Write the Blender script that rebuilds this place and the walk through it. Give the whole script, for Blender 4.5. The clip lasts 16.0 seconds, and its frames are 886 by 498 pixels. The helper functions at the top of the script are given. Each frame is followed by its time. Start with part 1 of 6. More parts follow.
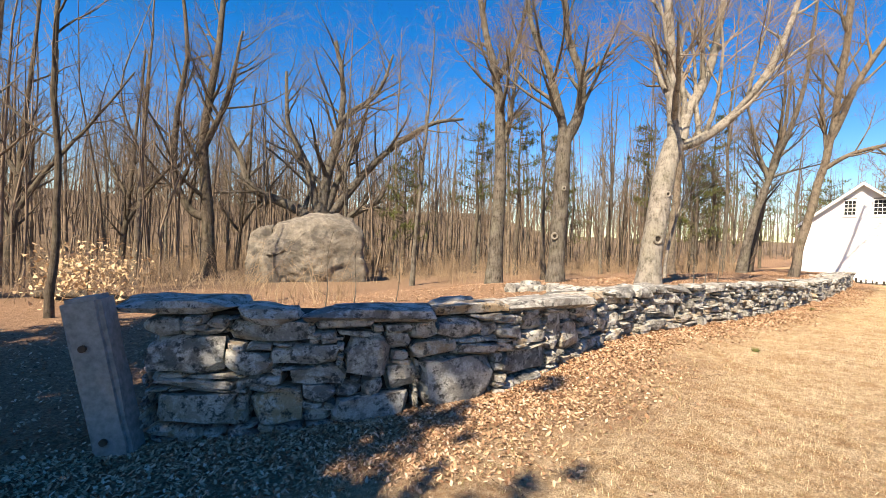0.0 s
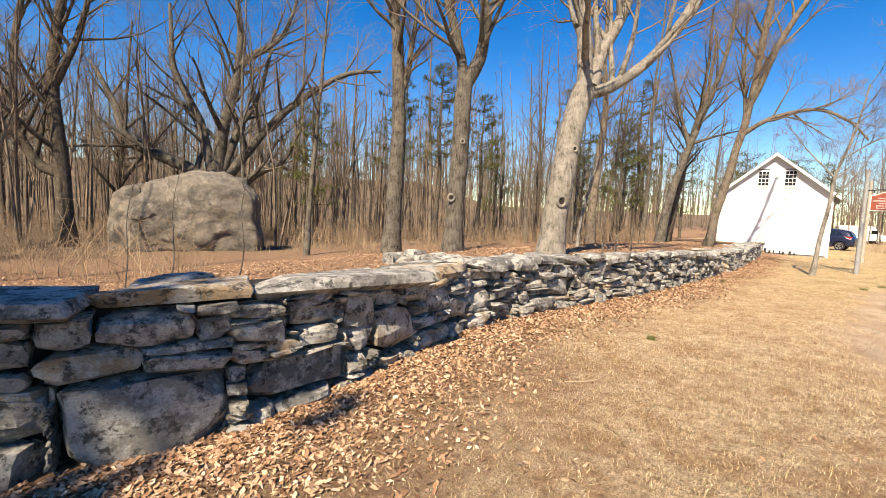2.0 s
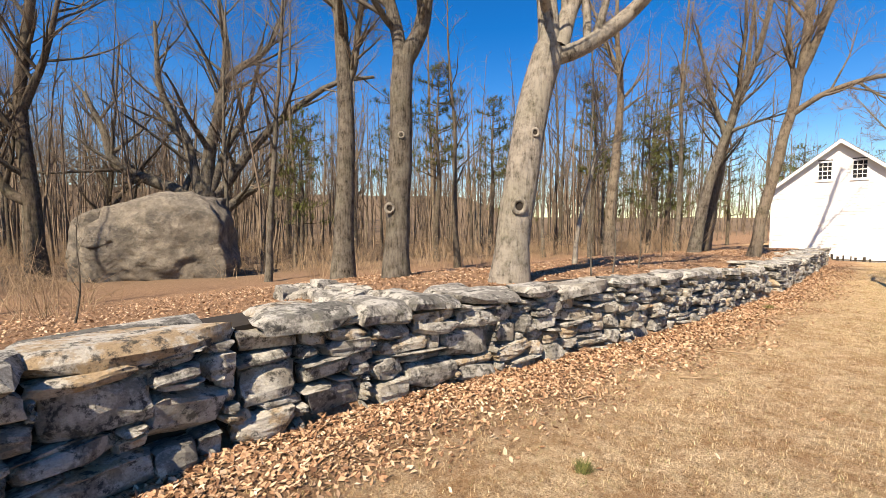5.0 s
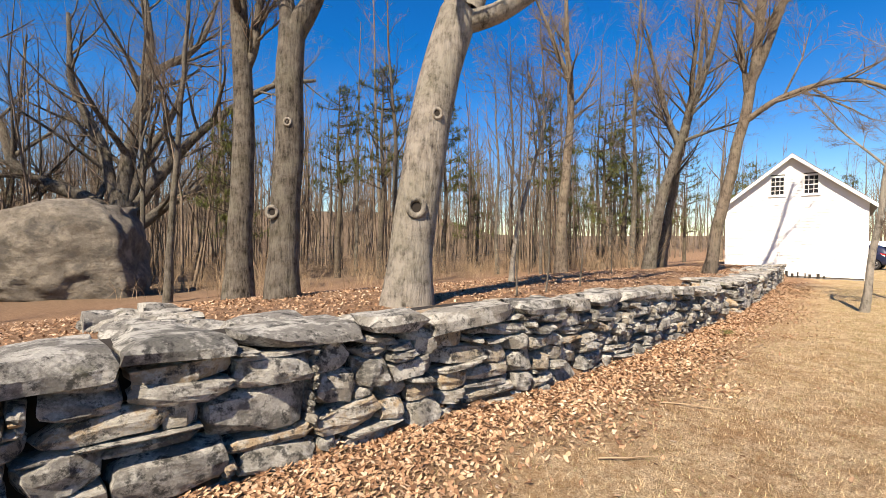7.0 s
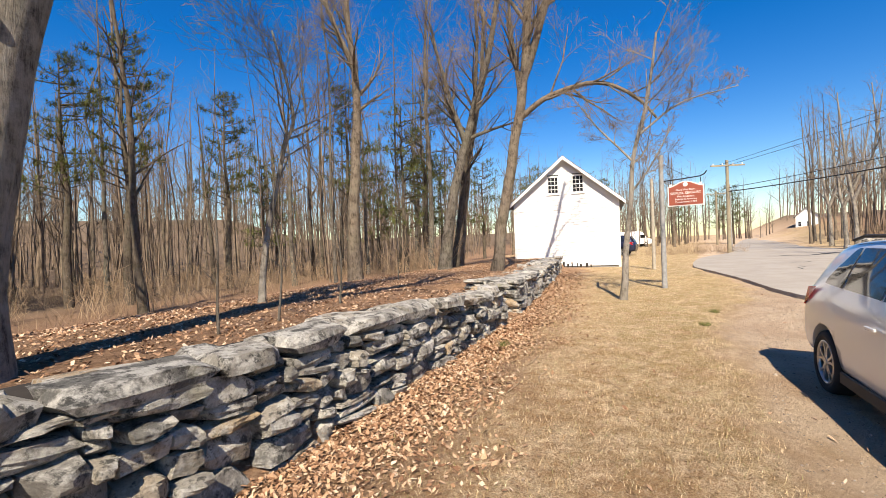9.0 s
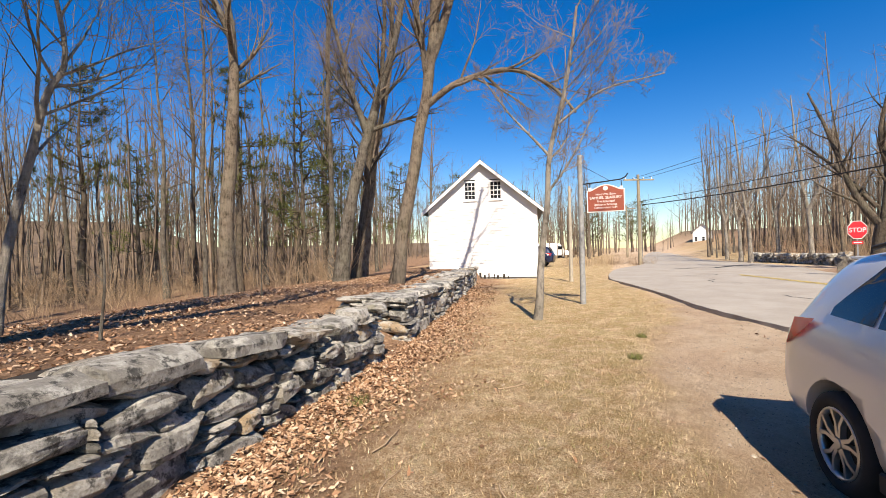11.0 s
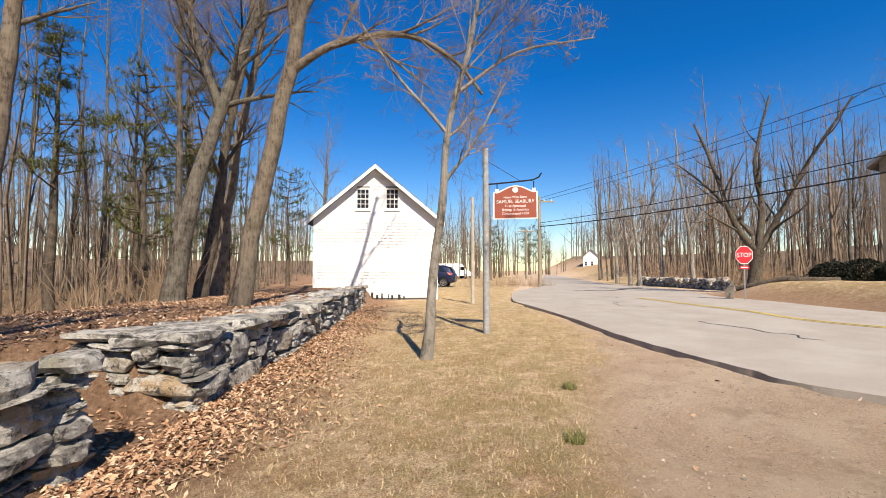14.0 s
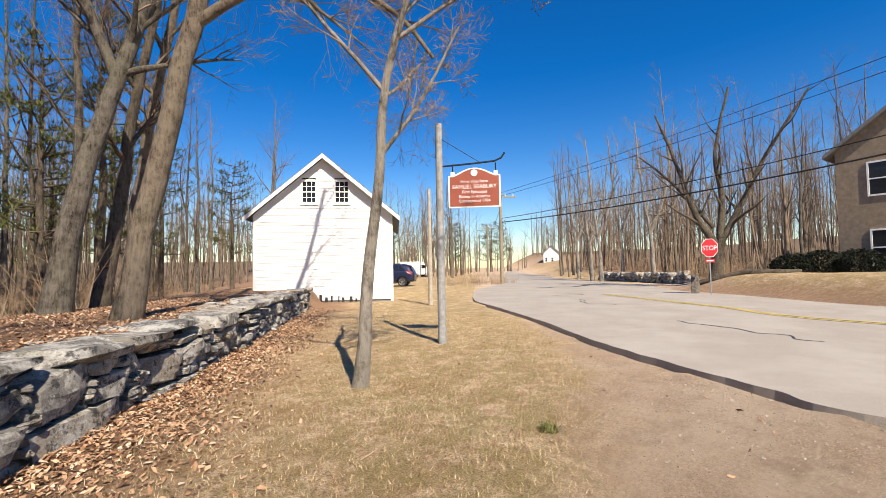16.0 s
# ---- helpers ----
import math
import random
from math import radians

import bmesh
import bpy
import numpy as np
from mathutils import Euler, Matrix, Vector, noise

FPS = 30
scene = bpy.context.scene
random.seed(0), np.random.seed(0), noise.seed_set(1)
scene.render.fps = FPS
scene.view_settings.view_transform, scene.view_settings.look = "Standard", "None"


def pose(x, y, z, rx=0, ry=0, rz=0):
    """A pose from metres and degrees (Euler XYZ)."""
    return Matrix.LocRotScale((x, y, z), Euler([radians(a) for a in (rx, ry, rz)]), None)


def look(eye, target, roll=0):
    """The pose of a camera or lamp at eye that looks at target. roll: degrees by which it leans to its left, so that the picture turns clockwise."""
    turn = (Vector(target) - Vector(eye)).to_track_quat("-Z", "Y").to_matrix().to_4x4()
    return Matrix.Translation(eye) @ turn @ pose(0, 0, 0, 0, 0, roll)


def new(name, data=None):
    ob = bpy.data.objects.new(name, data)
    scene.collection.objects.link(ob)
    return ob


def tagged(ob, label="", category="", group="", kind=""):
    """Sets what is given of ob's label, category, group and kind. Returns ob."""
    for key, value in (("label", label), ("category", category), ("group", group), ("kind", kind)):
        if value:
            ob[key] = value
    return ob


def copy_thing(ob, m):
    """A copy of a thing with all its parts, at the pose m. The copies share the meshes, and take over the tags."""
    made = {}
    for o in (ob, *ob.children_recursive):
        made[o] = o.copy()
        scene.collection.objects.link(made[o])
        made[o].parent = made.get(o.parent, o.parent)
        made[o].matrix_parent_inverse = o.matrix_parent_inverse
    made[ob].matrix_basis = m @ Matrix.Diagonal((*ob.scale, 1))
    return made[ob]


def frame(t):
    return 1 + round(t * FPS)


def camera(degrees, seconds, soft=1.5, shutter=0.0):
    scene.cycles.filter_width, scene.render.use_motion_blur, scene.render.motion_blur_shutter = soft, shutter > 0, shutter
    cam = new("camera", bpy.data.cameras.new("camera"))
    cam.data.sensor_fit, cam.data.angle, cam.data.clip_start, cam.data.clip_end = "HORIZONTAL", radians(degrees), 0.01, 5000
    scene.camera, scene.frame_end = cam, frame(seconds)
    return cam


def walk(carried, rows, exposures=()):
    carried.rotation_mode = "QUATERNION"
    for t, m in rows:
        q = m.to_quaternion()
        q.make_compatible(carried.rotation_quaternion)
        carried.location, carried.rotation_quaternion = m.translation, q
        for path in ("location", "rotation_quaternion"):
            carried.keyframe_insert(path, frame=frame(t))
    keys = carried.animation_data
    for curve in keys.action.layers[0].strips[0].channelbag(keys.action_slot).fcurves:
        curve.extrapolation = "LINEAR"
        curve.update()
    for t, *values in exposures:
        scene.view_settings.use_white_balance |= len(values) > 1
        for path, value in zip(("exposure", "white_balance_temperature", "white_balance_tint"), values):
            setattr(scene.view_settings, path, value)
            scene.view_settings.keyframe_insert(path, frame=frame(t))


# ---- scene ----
cam = camera(88.8, 16.0, soft=0.65)
PATH = [
    (0, (-1.04, -2.93, 1.743), (-0.996, -0.931, 1.704), 2.0),
    (0.5, (-0.606, -2.328, 1.65), (-0.51, -0.333, 1.55), 2.6),
    (1, (-0.085, -1.79, 1.586), (0.124, 0.193, 1.433), 2.6),
    (1.5, (0.426, -1.333, 1.575), (0.701, 0.64, 1.393), 2.9),
    (2, (0.856, -0.798, 1.592), (1.15, 1.174, 1.43), 2.7),
    (2.5, (1.303, -0.386, 1.576), (1.622, 1.584, 1.431), 2.1),
    (3, (1.801, 0.036, 1.521), (2.148, 2.002, 1.392), 1.2),
    (3.2, (1.964, 0.206, 1.489), (2.32, 2.17, 1.363), 1.0),
    (5.3, (3.699, 2.053, 1.657), (3.689, 4.051, 1.556), 0.6),
    (5.5, (3.822, 2.189, 1.653), (3.728, 4.184, 1.556), 0.8),
    (6, (4.089, 2.669, 1.608), (3.923, 4.66, 1.525), 1.3),
    (6.5, (4.421, 3.079, 1.575), (4.392, 5.078, 1.511), 0.9),
    (7, (4.832, 3.532, 1.51), (5.074, 5.517, 1.483), 0.7),
    (7.5, (5.371, 4.126, 1.561), (5.969, 6.034, 1.536), 0.1),
    (8, (5.879, 4.486, 1.523), (6.68, 6.319, 1.504), -0.7),
    (10.3, (7.87, 6.227, 1.552), (8.979, 7.892, 1.54), -2.2),
    (10.5, (8.108, 6.35, 1.517), (9.252, 7.99, 1.512), -1.9),
    (11, (8.601, 6.68, 1.46), (9.841, 8.249, 1.472), -1.4),
    (11.5, (9.008, 7.037, 1.424), (10.35, 8.52, 1.457), -0.7),
    (12, (9.415, 7.28, 1.454), (10.804, 8.719, 1.486), -0.4),
    (12.5, (9.793, 7.593, 1.385), (11.209, 9.005, 1.435), 0.1),
    (13, (10.132, 7.908, 1.403), (11.583, 9.283, 1.47), 0.1),
    (13.5, (10.52, 8.11, 1.368), (12.011, 9.44, 1.459), 0.2),
    (14, (10.891, 8.342, 1.31), (12.429, 9.617, 1.405), -0.1),
    (14.5, (11.255, 8.61, 1.288), (12.842, 9.822, 1.39), -0.2),
    (15, (11.624, 8.79, 1.246), (13.223, 9.986, 1.352), 0.1),
    (15.5, (11.894, 8.881, 1.259), (13.515, 10.05, 1.355), 0.1),
    (16, (12.254, 9.105, 1.319), (13.893, 10.248, 1.404), -1.1),
]
walk(cam, [(t, look(eye, target, roll)) for t, eye, target, roll in PATH], exposures=[(0, 1.16, 7600, 10), (3, 0.86, 7500, 11), (5.5, 0.88, 7500, 11), (8, 0.76, 7100, 11), (16, 0.62, 6950, 11)])

# ---- light ----
SUN_EL, SUN_AZ = radians(46), math.atan2(-0.53, -0.85)
world = bpy.data.worlds.new("sky")
scene.world = world
world.use_nodes = True
wn = world.node_tree
sky = wn.nodes.new("ShaderNodeTexSky")
sky.sky_type = "NISHITA"
sky.sun_disc = False
sky.sun_elevation, sky.sun_rotation = SUN_EL, SUN_AZ
sky.air_density, sky.dust_density, sky.ozone_density = 1.0, 0.2, 3.0
rich = wn.nodes.new("ShaderNodeHueSaturation")
rich.inputs["Hue"].default_value, rich.inputs["Saturation"].default_value = 0.512, 1.48
wn.links.new(sky.outputs[0], rich.inputs["Color"])
wn.links.new(rich.outputs[0], wn.nodes["Background"].inputs[0])
wn.nodes["Background"].inputs[1].default_value = 0.1
sun = new("sun", bpy.data.lights.new("sun", "SUN"))
sun.data.energy, sun.data.angle, sun.data.color = 5.7, radians(0.5), (1.0, 0.91, 0.78)
sun_way = Vector((math.sin(SUN_AZ) * math.cos(SUN_EL), math.cos(SUN_AZ) * math.cos(SUN_EL), math.sin(SUN_EL)))
sun.matrix_world = look(sun_way * 50, (0, 0, 0))


# ---- materials ----
def material(name, rough=0.9, metal=0.0, spec=0.3):
    m = bpy.data.materials.new(name)
    m.use_nodes = True
    b = m.node_tree.nodes["Principled BSDF"]
    b.inputs["Roughness"].default_value = rough
    b.inputs["Metallic"].default_value = metal
    b.inputs["Specular IOR Level"].default_value = spec
    return m, m.node_tree, b


def tex(nt, kind, scale, detail=4.0, rough=0.6, coord="Position", stretch=None):
    """A noise or voronoi texture in metres."""
    if coord == "Position":
        out = nt.nodes.new("ShaderNodeNewGeometry").outputs["Position"]
    else:
        out = nt.nodes.new("ShaderNodeTexCoord").outputs[coord]
    if stretch:
        mp = nt.nodes.new("ShaderNodeMapping")
        mp.inputs["Scale"].default_value = stretch
        nt.links.new(out, mp.inputs[0])
        out = mp.outputs[0]
    n = nt.nodes.new("ShaderNodeTexNoise" if kind == "noise" else "ShaderNodeTexVoronoi")
    n.inputs["Scale"].default_value = scale
    if kind == "noise":
        n.inputs["Detail"].default_value, n.inputs["Roughness"].default_value = detail, rough
    nt.links.new(out, n.inputs["Vector"])
    return n.outputs["Fac"] if kind == "noise" else n.outputs["Distance"]


def ramp(nt, fac, stops):
    r = nt.nodes.new("ShaderNodeValToRGB")
    e = r.color_ramp.elements
    while len(e) < len(stops):
        e.new(0.5)
    for el, (p, c) in zip(e, stops):
        el.position, el.color = p, (*c, 1)
    nt.links.new(fac, r.inputs[0])
    return r.outputs[0]


def mix(nt, fac, a, b, how="MIX"):
    m = nt.nodes.new("ShaderNodeMix")
    m.data_type, m.blend_type = "RGBA", how
    for sock, v in ((m.inputs[0], fac), (m.inputs[6], a), (m.inputs[7], b)):
        if isinstance(v, (int, float)):
            sock.default_value = v
        elif isinstance(v, tuple):
            sock.default_value = (*v, 1)
        else:
            nt.links.new(v, sock)
    return m.outputs[2]


def bump(nt, bsdf, height, strength=0.5, dist=0.02):
    b = nt.nodes.new("ShaderNodeBump")
    b.inputs["Strength"].default_value, b.inputs["Distance"].default_value = strength, dist
    nt.links.new(height, b.inputs["Height"])
    nt.links.new(b.outputs[0], bsdf.inputs["Normal"])


def grey(v):
    return (v, v, v)


def object_random(nt):
    return nt.nodes.new("ShaderNodeObjectInfo").outputs["Random"]


def island_random(nt):
    return nt.nodes.new("ShaderNodeNewGeometry").outputs["Random Per Island"]


def plain(name, colour, rough=0.6, metal=0.0, vary=0.25, scale=9.0, spec=0.4):
    """A painted or simple surface with fine unevenness."""
    m, nt, b = material(name, rough, metal, spec)
    lo = tuple(c * (1 - vary) for c in colour)
    c = ramp(nt, tex(nt, "noise", scale, 6), [(0.3, lo), (0.7, colour)])
    nt.links.new(c, b.inputs["Base Color"])
    bump(nt, b, tex(nt, "noise", scale * 12, 3), 0.12, 0.003)
    return m


def stone_material(name, per_island=False):
    m, nt, b = material(name, 0.92, 0, 0.25)
    rnd = island_random(nt) if per_island else object_random(nt)
    body = ramp(nt, rnd, [(0.0, (0.17, 0.165, 0.15)), (0.35, (0.27, 0.255, 0.23)), (0.6, (0.34, 0.32, 0.28)), (0.82, (0.36, 0.32, 0.26)), (0.96, (0.44, 0.33, 0.21))])
    patch = tex(nt, "noise", 5.0, 7, 0.7)
    c = mix(nt, ramp(nt, patch, [(0.46, grey(0)), (0.56, grey(0.85))]), body, (0.60, 0.58, 0.525))
    c = mix(nt, ramp(nt, tex(nt, "noise", 9.0, 8, 0.75), [(0.52, grey(0)), (0.6, grey(0.9))]), c, (0.05, 0.05, 0.047))
    c = mix(nt, ramp(nt, tex(nt, "noise", 2.3, 5), [(0.62, grey(0)), (0.74, grey(0.4))]), c, (0.30, 0.29, 0.17))
    c = mix(nt, 0.5, c, ramp(nt, tex(nt, "noise", 60, 4, 0.7), [(0.3, grey(0.25)), (0.7, grey(1.0))]), "MULTIPLY")
    nt.links.new(c, b.inputs["Base Color"])
    layers = tex(nt, "noise", 13.0, 10, 0.75, stretch=(1.0, 1.0, 2.0))
    bump(nt, b, layers, 1.0, 0.04)
    return m


def bark_material(name, dark, light, pale, amount):
    m, nt, b = material(name, 0.95, 0, 0.15)
    ridges = tex(nt, "noise", 19.0, 8, 0.72, stretch=(1, 1, 0.2))
    c = ramp(nt, ridges, [(0.38, dark), (0.56, light)])
    c = mix(nt, 0.5, c, ramp(nt, tex(nt, "noise", 1.7, 5, 0.7), [(0.35, grey(0.45)), (0.65, grey(1.0))]), "MULTIPLY")
    c = mix(nt, ramp(nt, tex(nt, "noise", 4.5, 8, 0.75), [(0.5 - amount * 0.2, grey(0)), (0.68 - amount * 0.2, grey(amount))]), c, pale)
    c = mix(nt, ramp(nt, tex(nt, "noise", 1.3, 3), [(0.45, grey(0)), (0.75, grey(0.3))]), c, (0.16, 0.16, 0.10))
    nt.links.new(c, b.inputs["Base Color"])
    bump(nt, b, ridges, 1.0, 0.07)
    return m


STONE = stone_material("fieldstone")


def boulder_material():
    m, nt, b = material("boulder_granite", 0.95, 0, 0.2)
    c = ramp(nt, tex(nt, "noise", 1.6, 8, 0.7), [(0.3, (0.12, 0.105, 0.088)), (0.5, (0.25, 0.22, 0.18)), (0.68, (0.42, 0.37, 0.30))])
    c = mix(nt, ramp(nt, tex(nt, "noise", 1.0, 6, 0.7, stretch=(1, 1, 1.4)), [(0.52, grey(0)), (0.62, grey(0.6))]), c, (0.085, 0.08, 0.075))
    c = mix(nt, 0.4, c, ramp(nt, tex(nt, "noise", 40, 5, 0.7), [(0.3, grey(0.4)), (0.7, grey(1.0))]), "MULTIPLY")
    nt.links.new(c, b.inputs["Base Color"])
    bump(nt, b, tex(nt, "noise", 1.9, 10, 0.75), 1.0, 0.3)
    return m


BOULDER = boulder_material()
BARK = bark_material("bark_grey_brown", (0.022, 0.018, 0.014), (0.14, 0.118, 0.095), (0.25, 0.225, 0.19), 0.45)
BARK_PALE = bark_material("bark_pale_grey", (0.045, 0.037, 0.03), (0.26, 0.228, 0.188), (0.42, 0.38, 0.325), 0.6)
BARK_TAN = bark_material("bark_tan", (0.04, 0.03, 0.021), (0.19, 0.148, 0.108), (0.28, 0.23, 0.18), 0.55)
BARK_DARK = bark_material("bark_dark", (0.035, 0.027, 0.02), (0.115, 0.09, 0.067), (0.19, 0.16, 0.13), 0.4)


def twig_material(name, a, b_):
    m, nt, b = material(name, 0.9, 0, 0.2)
    nt.links.new(ramp(nt, tex(nt, "noise", 1.2, 3), [(0.35, a), (0.65, b_)]), b.inputs["Base Color"])
    return m


TWIG = twig_material("twig_bark", (0.10, 0.075, 0.054), (0.26, 0.20, 0.148))
BRUSH = twig_material("brush_stems", (0.22, 0.15, 0.095), (0.42, 0.31, 0.20))
PINE = plain("pine_needles", (0.15, 0.165, 0.05), 0.8, 0, 0.5, 3.0, 0.2)


# ---- mesh helpers ----
def mesh_ob(name, verts, faces, mat, parent=None, smooth=False, label=""):
    me = bpy.data.meshes.new(name)
    me.from_pydata(verts, [], faces)
    if smooth:
        me.polygons.foreach_set("use_smooth", [True] * len(me.polygons))
    me.materials.append(mat)
    me.update()
    ob = new(name, me)
    if parent is not None:
        ob.parent = parent
    if label:
        ob["label"] = label
    return ob


def part(name, bm, mat, parent=None, label="", smooth=False):
    me = bpy.data.meshes.new(name)
    bm.normal_update()
    bm.to_mesh(me)
    bm.free()
    if smooth:
        me.polygons.foreach_set("use_smooth", [True] * len(me.polygons))
    me.materials.append(mat)
    ob = new(name, me)
    if parent is not None:
        ob.parent = parent
    if label:
        ob["label"] = label
    return ob


def empty(name, m, label, category, group=""):
    ob = new(name)
    ob.matrix_world = m
    return tagged(ob, label, category, group)


def box_bm(sx, sy, sz, m=Matrix(), bevel=0.0, bm=None):
    """A box sx by sy by sz, its foot at the middle of its base."""
    own = bmesh.new()
    bmesh.ops.create_cube(own, size=1, matrix=m @ Matrix.Translation((0, 0, sz / 2)) @ Matrix.Diagonal((sx, sy, sz, 1)))
    if bevel:
        bmesh.ops.bevel(own, geom=own.edges[:], offset=bevel, segments=2, affect="EDGES")
    if bm is None:
        return own
    tmp = bpy.data.meshes.new("tmp")
    own.to_mesh(tmp)
    own.free()
    bm.from_mesh(tmp)
    bpy.data.meshes.remove(tmp)
    return bm


def cyl_bm(r1, r2, h, m=Matrix(), sides=12, bm=None):
    bm = bm or bmesh.new()
    bmesh.ops.create_cone(bm, cap_ends=True, segments=sides, radius1=r1, radius2=r2, depth=h, matrix=m @ Matrix.Translation((0, 0, h / 2)))
    return bm


def tube(out, pts, radii, sides):
    """Adds a tapered tube along pts to out = (verts, faces)."""
    verts, faces = out
    base, n = len(verts), len(pts)
    d = Vector(pts[-1]) - Vector(pts[0])
    a = d.cross(Vector((0.31, 0.77, 0.1)))
    if a.length < 1e-6:
        a = Vector((1, 0, 0))
    a.normalize()
    for i, p in enumerate(pts):
        t = (Vector(pts[min(i + 1, n - 1)]) - Vector(pts[max(i - 1, 0)])).normalized()
        u = (a - t * a.dot(t)).normalized()
        v = t.cross(u)
        for k in range(sides):
            w = 2 * math.pi * k / sides
            q = Vector(p) + (u * math.cos(w) + v * math.sin(w)) * radii[i]
            verts.append((q.x, q.y, q.z))
    for i in range(n - 1):
        for k in range(sides):
            k2 = (k + 1) % sides
            faces.append((base + i * sides + k, base + i * sides + k2, base + (i + 1) * sides + k2, base + (i + 1) * sides + k))
    faces.append(tuple(base + (n - 1) * sides + k for k in range(sides)))


def add_tube(out, pts, radii, sides):
    out.append((pts, radii, sides))


def skin(tubes):
    """All tubes of a list as one array of points and one of quads."""
    groups, vs, qs, base = {}, [], [], 0
    for pts, radii, sides in tubes:
        groups.setdefault((len(pts), sides), []).append((pts, radii))
    for (n, sides), some in groups.items():
        p = np.array([[tuple(q) for q in pts] for pts, _ in some], float)
        r = np.array([radii for _, radii in some], float)
        t = np.empty_like(p)
        t[:, 1:-1] = p[:, 2:] - p[:, :-2]
        t[:, 0], t[:, -1] = p[:, 1] - p[:, 0], p[:, -1] - p[:, -2]
        t /= np.linalg.norm(t, axis=2, keepdims=True) + 1e-9
        a = np.cross(p[:, -1] - p[:, 0], (0.31, 0.77, 0.1)) + 1e-6
        u = a[:, None] - t * (t * a[:, None]).sum(2, keepdims=True)
        u /= np.linalg.norm(u, axis=2, keepdims=True) + 1e-9
        w = np.cross(t, u)
        k = 2 * np.pi * np.arange(sides) / sides
        ring = p[:, :, None] + (u[:, :, None] * np.cos(k)[:, None] + w[:, :, None] * np.sin(k)[:, None]) * r[:, :, None, None]
        m = len(some)
        vs.append(ring.reshape(-1, 3))
        i, j, e = np.meshgrid(np.arange(m), np.arange(n - 1), np.arange(sides), indexing="ij")
        c = base + i * n * sides + j * sides
        e2 = (e + 1) % sides
        qs.append(np.stack([c + e, c + e2, c + sides + e2, c + sides + e], -1).reshape(-1, 4))
        base += m * n * sides
    return np.concatenate(vs), np.concatenate(qs)


def fast_mesh(name, v, q, mat, parent=None, smooth=True):
    me = bpy.data.meshes.new(name)
    me.vertices.add(len(v))
    me.vertices.foreach_set("co", np.ascontiguousarray(v, np.float32).ravel())
    me.loops.add(q.size)
    me.loops.foreach_set("vertex_index", np.ascontiguousarray(q, np.int32).ravel())
    me.polygons.add(len(q))
    me.polygons.foreach_set("loop_start", np.arange(0, q.size, q.shape[1], dtype=np.int32))
    if smooth:
        me.polygons.foreach_set("use_smooth", np.ones(len(q), bool))
    me.materials.append(mat)
    me.update(calc_edges=True)
    ob = new(name, me)
    if parent is not None:
        ob.parent = parent
    return ob


def smooth_line(pts, steps):
    """A Catmull-Rom line through pts."""
    p = [Vector(q) for q in pts]
    p = [p[0] * 2 - p[1]] + p + [p[-1] * 2 - p[-2]]
    out = []
    for i in range(1, len(p) - 2):
        for k in range(steps):
            t = k / steps
            out.append(0.5 * ((2 * p[i]) + (p[i + 1] - p[i - 1]) * t + (2 * p[i - 1] - 5 * p[i] + 4 * p[i + 1] - p[i + 2]) * t * t + (3 * p[i] - p[i - 1] - 3 * p[i + 1] + p[i + 2]) * t ** 3))
    return out + [p[-2]]


# ---- the lie of the land ----
WALL_A = [(-4.0, 1.78), (-2.7, 1.9), (-1.65, 2.1), (-0.05, 2.75), (0.78, 3.5), (1.55, 4.42), (2.25, 5.24), (3.3, 6.02), (4.72, 6.97), (6.5, 8.03), (8.5, 9.5), (10.4, 10.95), (11.75, 12.0)]
WALL_B = [(12.68, 12.75), (14.5, 14.4), (16.8, 16.5), (22.3, 21.6)]
LINE = [(-60.0, -24.0)] + WALL_A + WALL_B + [(24.5, 23.6), (60.0, 56.0)]
LINE_A = np.array(LINE)


def off_wall(x, y):
    """Distance behind (+) or before (-) the wall line, and the way along x of the nearest point."""
    a, b = LINE_A[:-1], LINE_A[1:]
    d = b - a
    p = np.array((x, y))
    t = np.clip(((p - a) * d).sum(1) / (d * d).sum(1), 0, 1)
    q = a + d * t[:, None]
    r = p - q
    k = int(np.argmin((r * r).sum(1)))
    side = d[k, 0] * r[k, 1] - d[k, 1] * r[k, 0]
    return math.copysign(math.hypot(*r[k]), side), float(q[k, 0])


NEAR_EDGE = [(16.6, -40.0), (16.9, -6.0), (17.1, 4.0), (17.35, 8.1), (18.0, 9.1), (18.9, 10.2), (20.4, 11.7), (22.2, 13.2), (25.2, 16.0), (28.3, 18.8), (36.0, 23.0), (45.5, 26.2), (60.0, 34.0), (100.0, 54.0), (130.0, 68.0)]
FAR_EDGE = [(27.0, -40.0), (27.6, -8.0), (28.3, 2.0), (29.6, 6.4), (33.8, 9.8), (36.2, 12.0), (38.7, 13.2), (43.0, 15.0), (45.5, 16.8), (47.5, 18.4), (50.5, 20.8), (54.5, 24.0), (62.5, 28.8), (102.5, 47.5), (131.0, 61.0)]


def edge_side(edge, x, y):
    """Signed distance from a line of points, + to its left."""
    e = np.array(edge)
    a, d = e[:-1], np.diff(e, axis=0)
    t = np.clip(((np.array((x, y)) - a) * d).sum(1) / (d * d).sum(1), 0, 1)
    r = np.array((x, y)) - (a + d * t[:, None])
    k = int(np.argmin((r * r).sum(1)))
    return math.copysign(math.hypot(*r[k]), d[k, 0] * r[k, 1] - d[k, 1] * r[k, 0])


def step(a, b, v):
    t = min(1, max(0, (v - a) / (b - a)))
    return t * t * (3 - 2 * t)


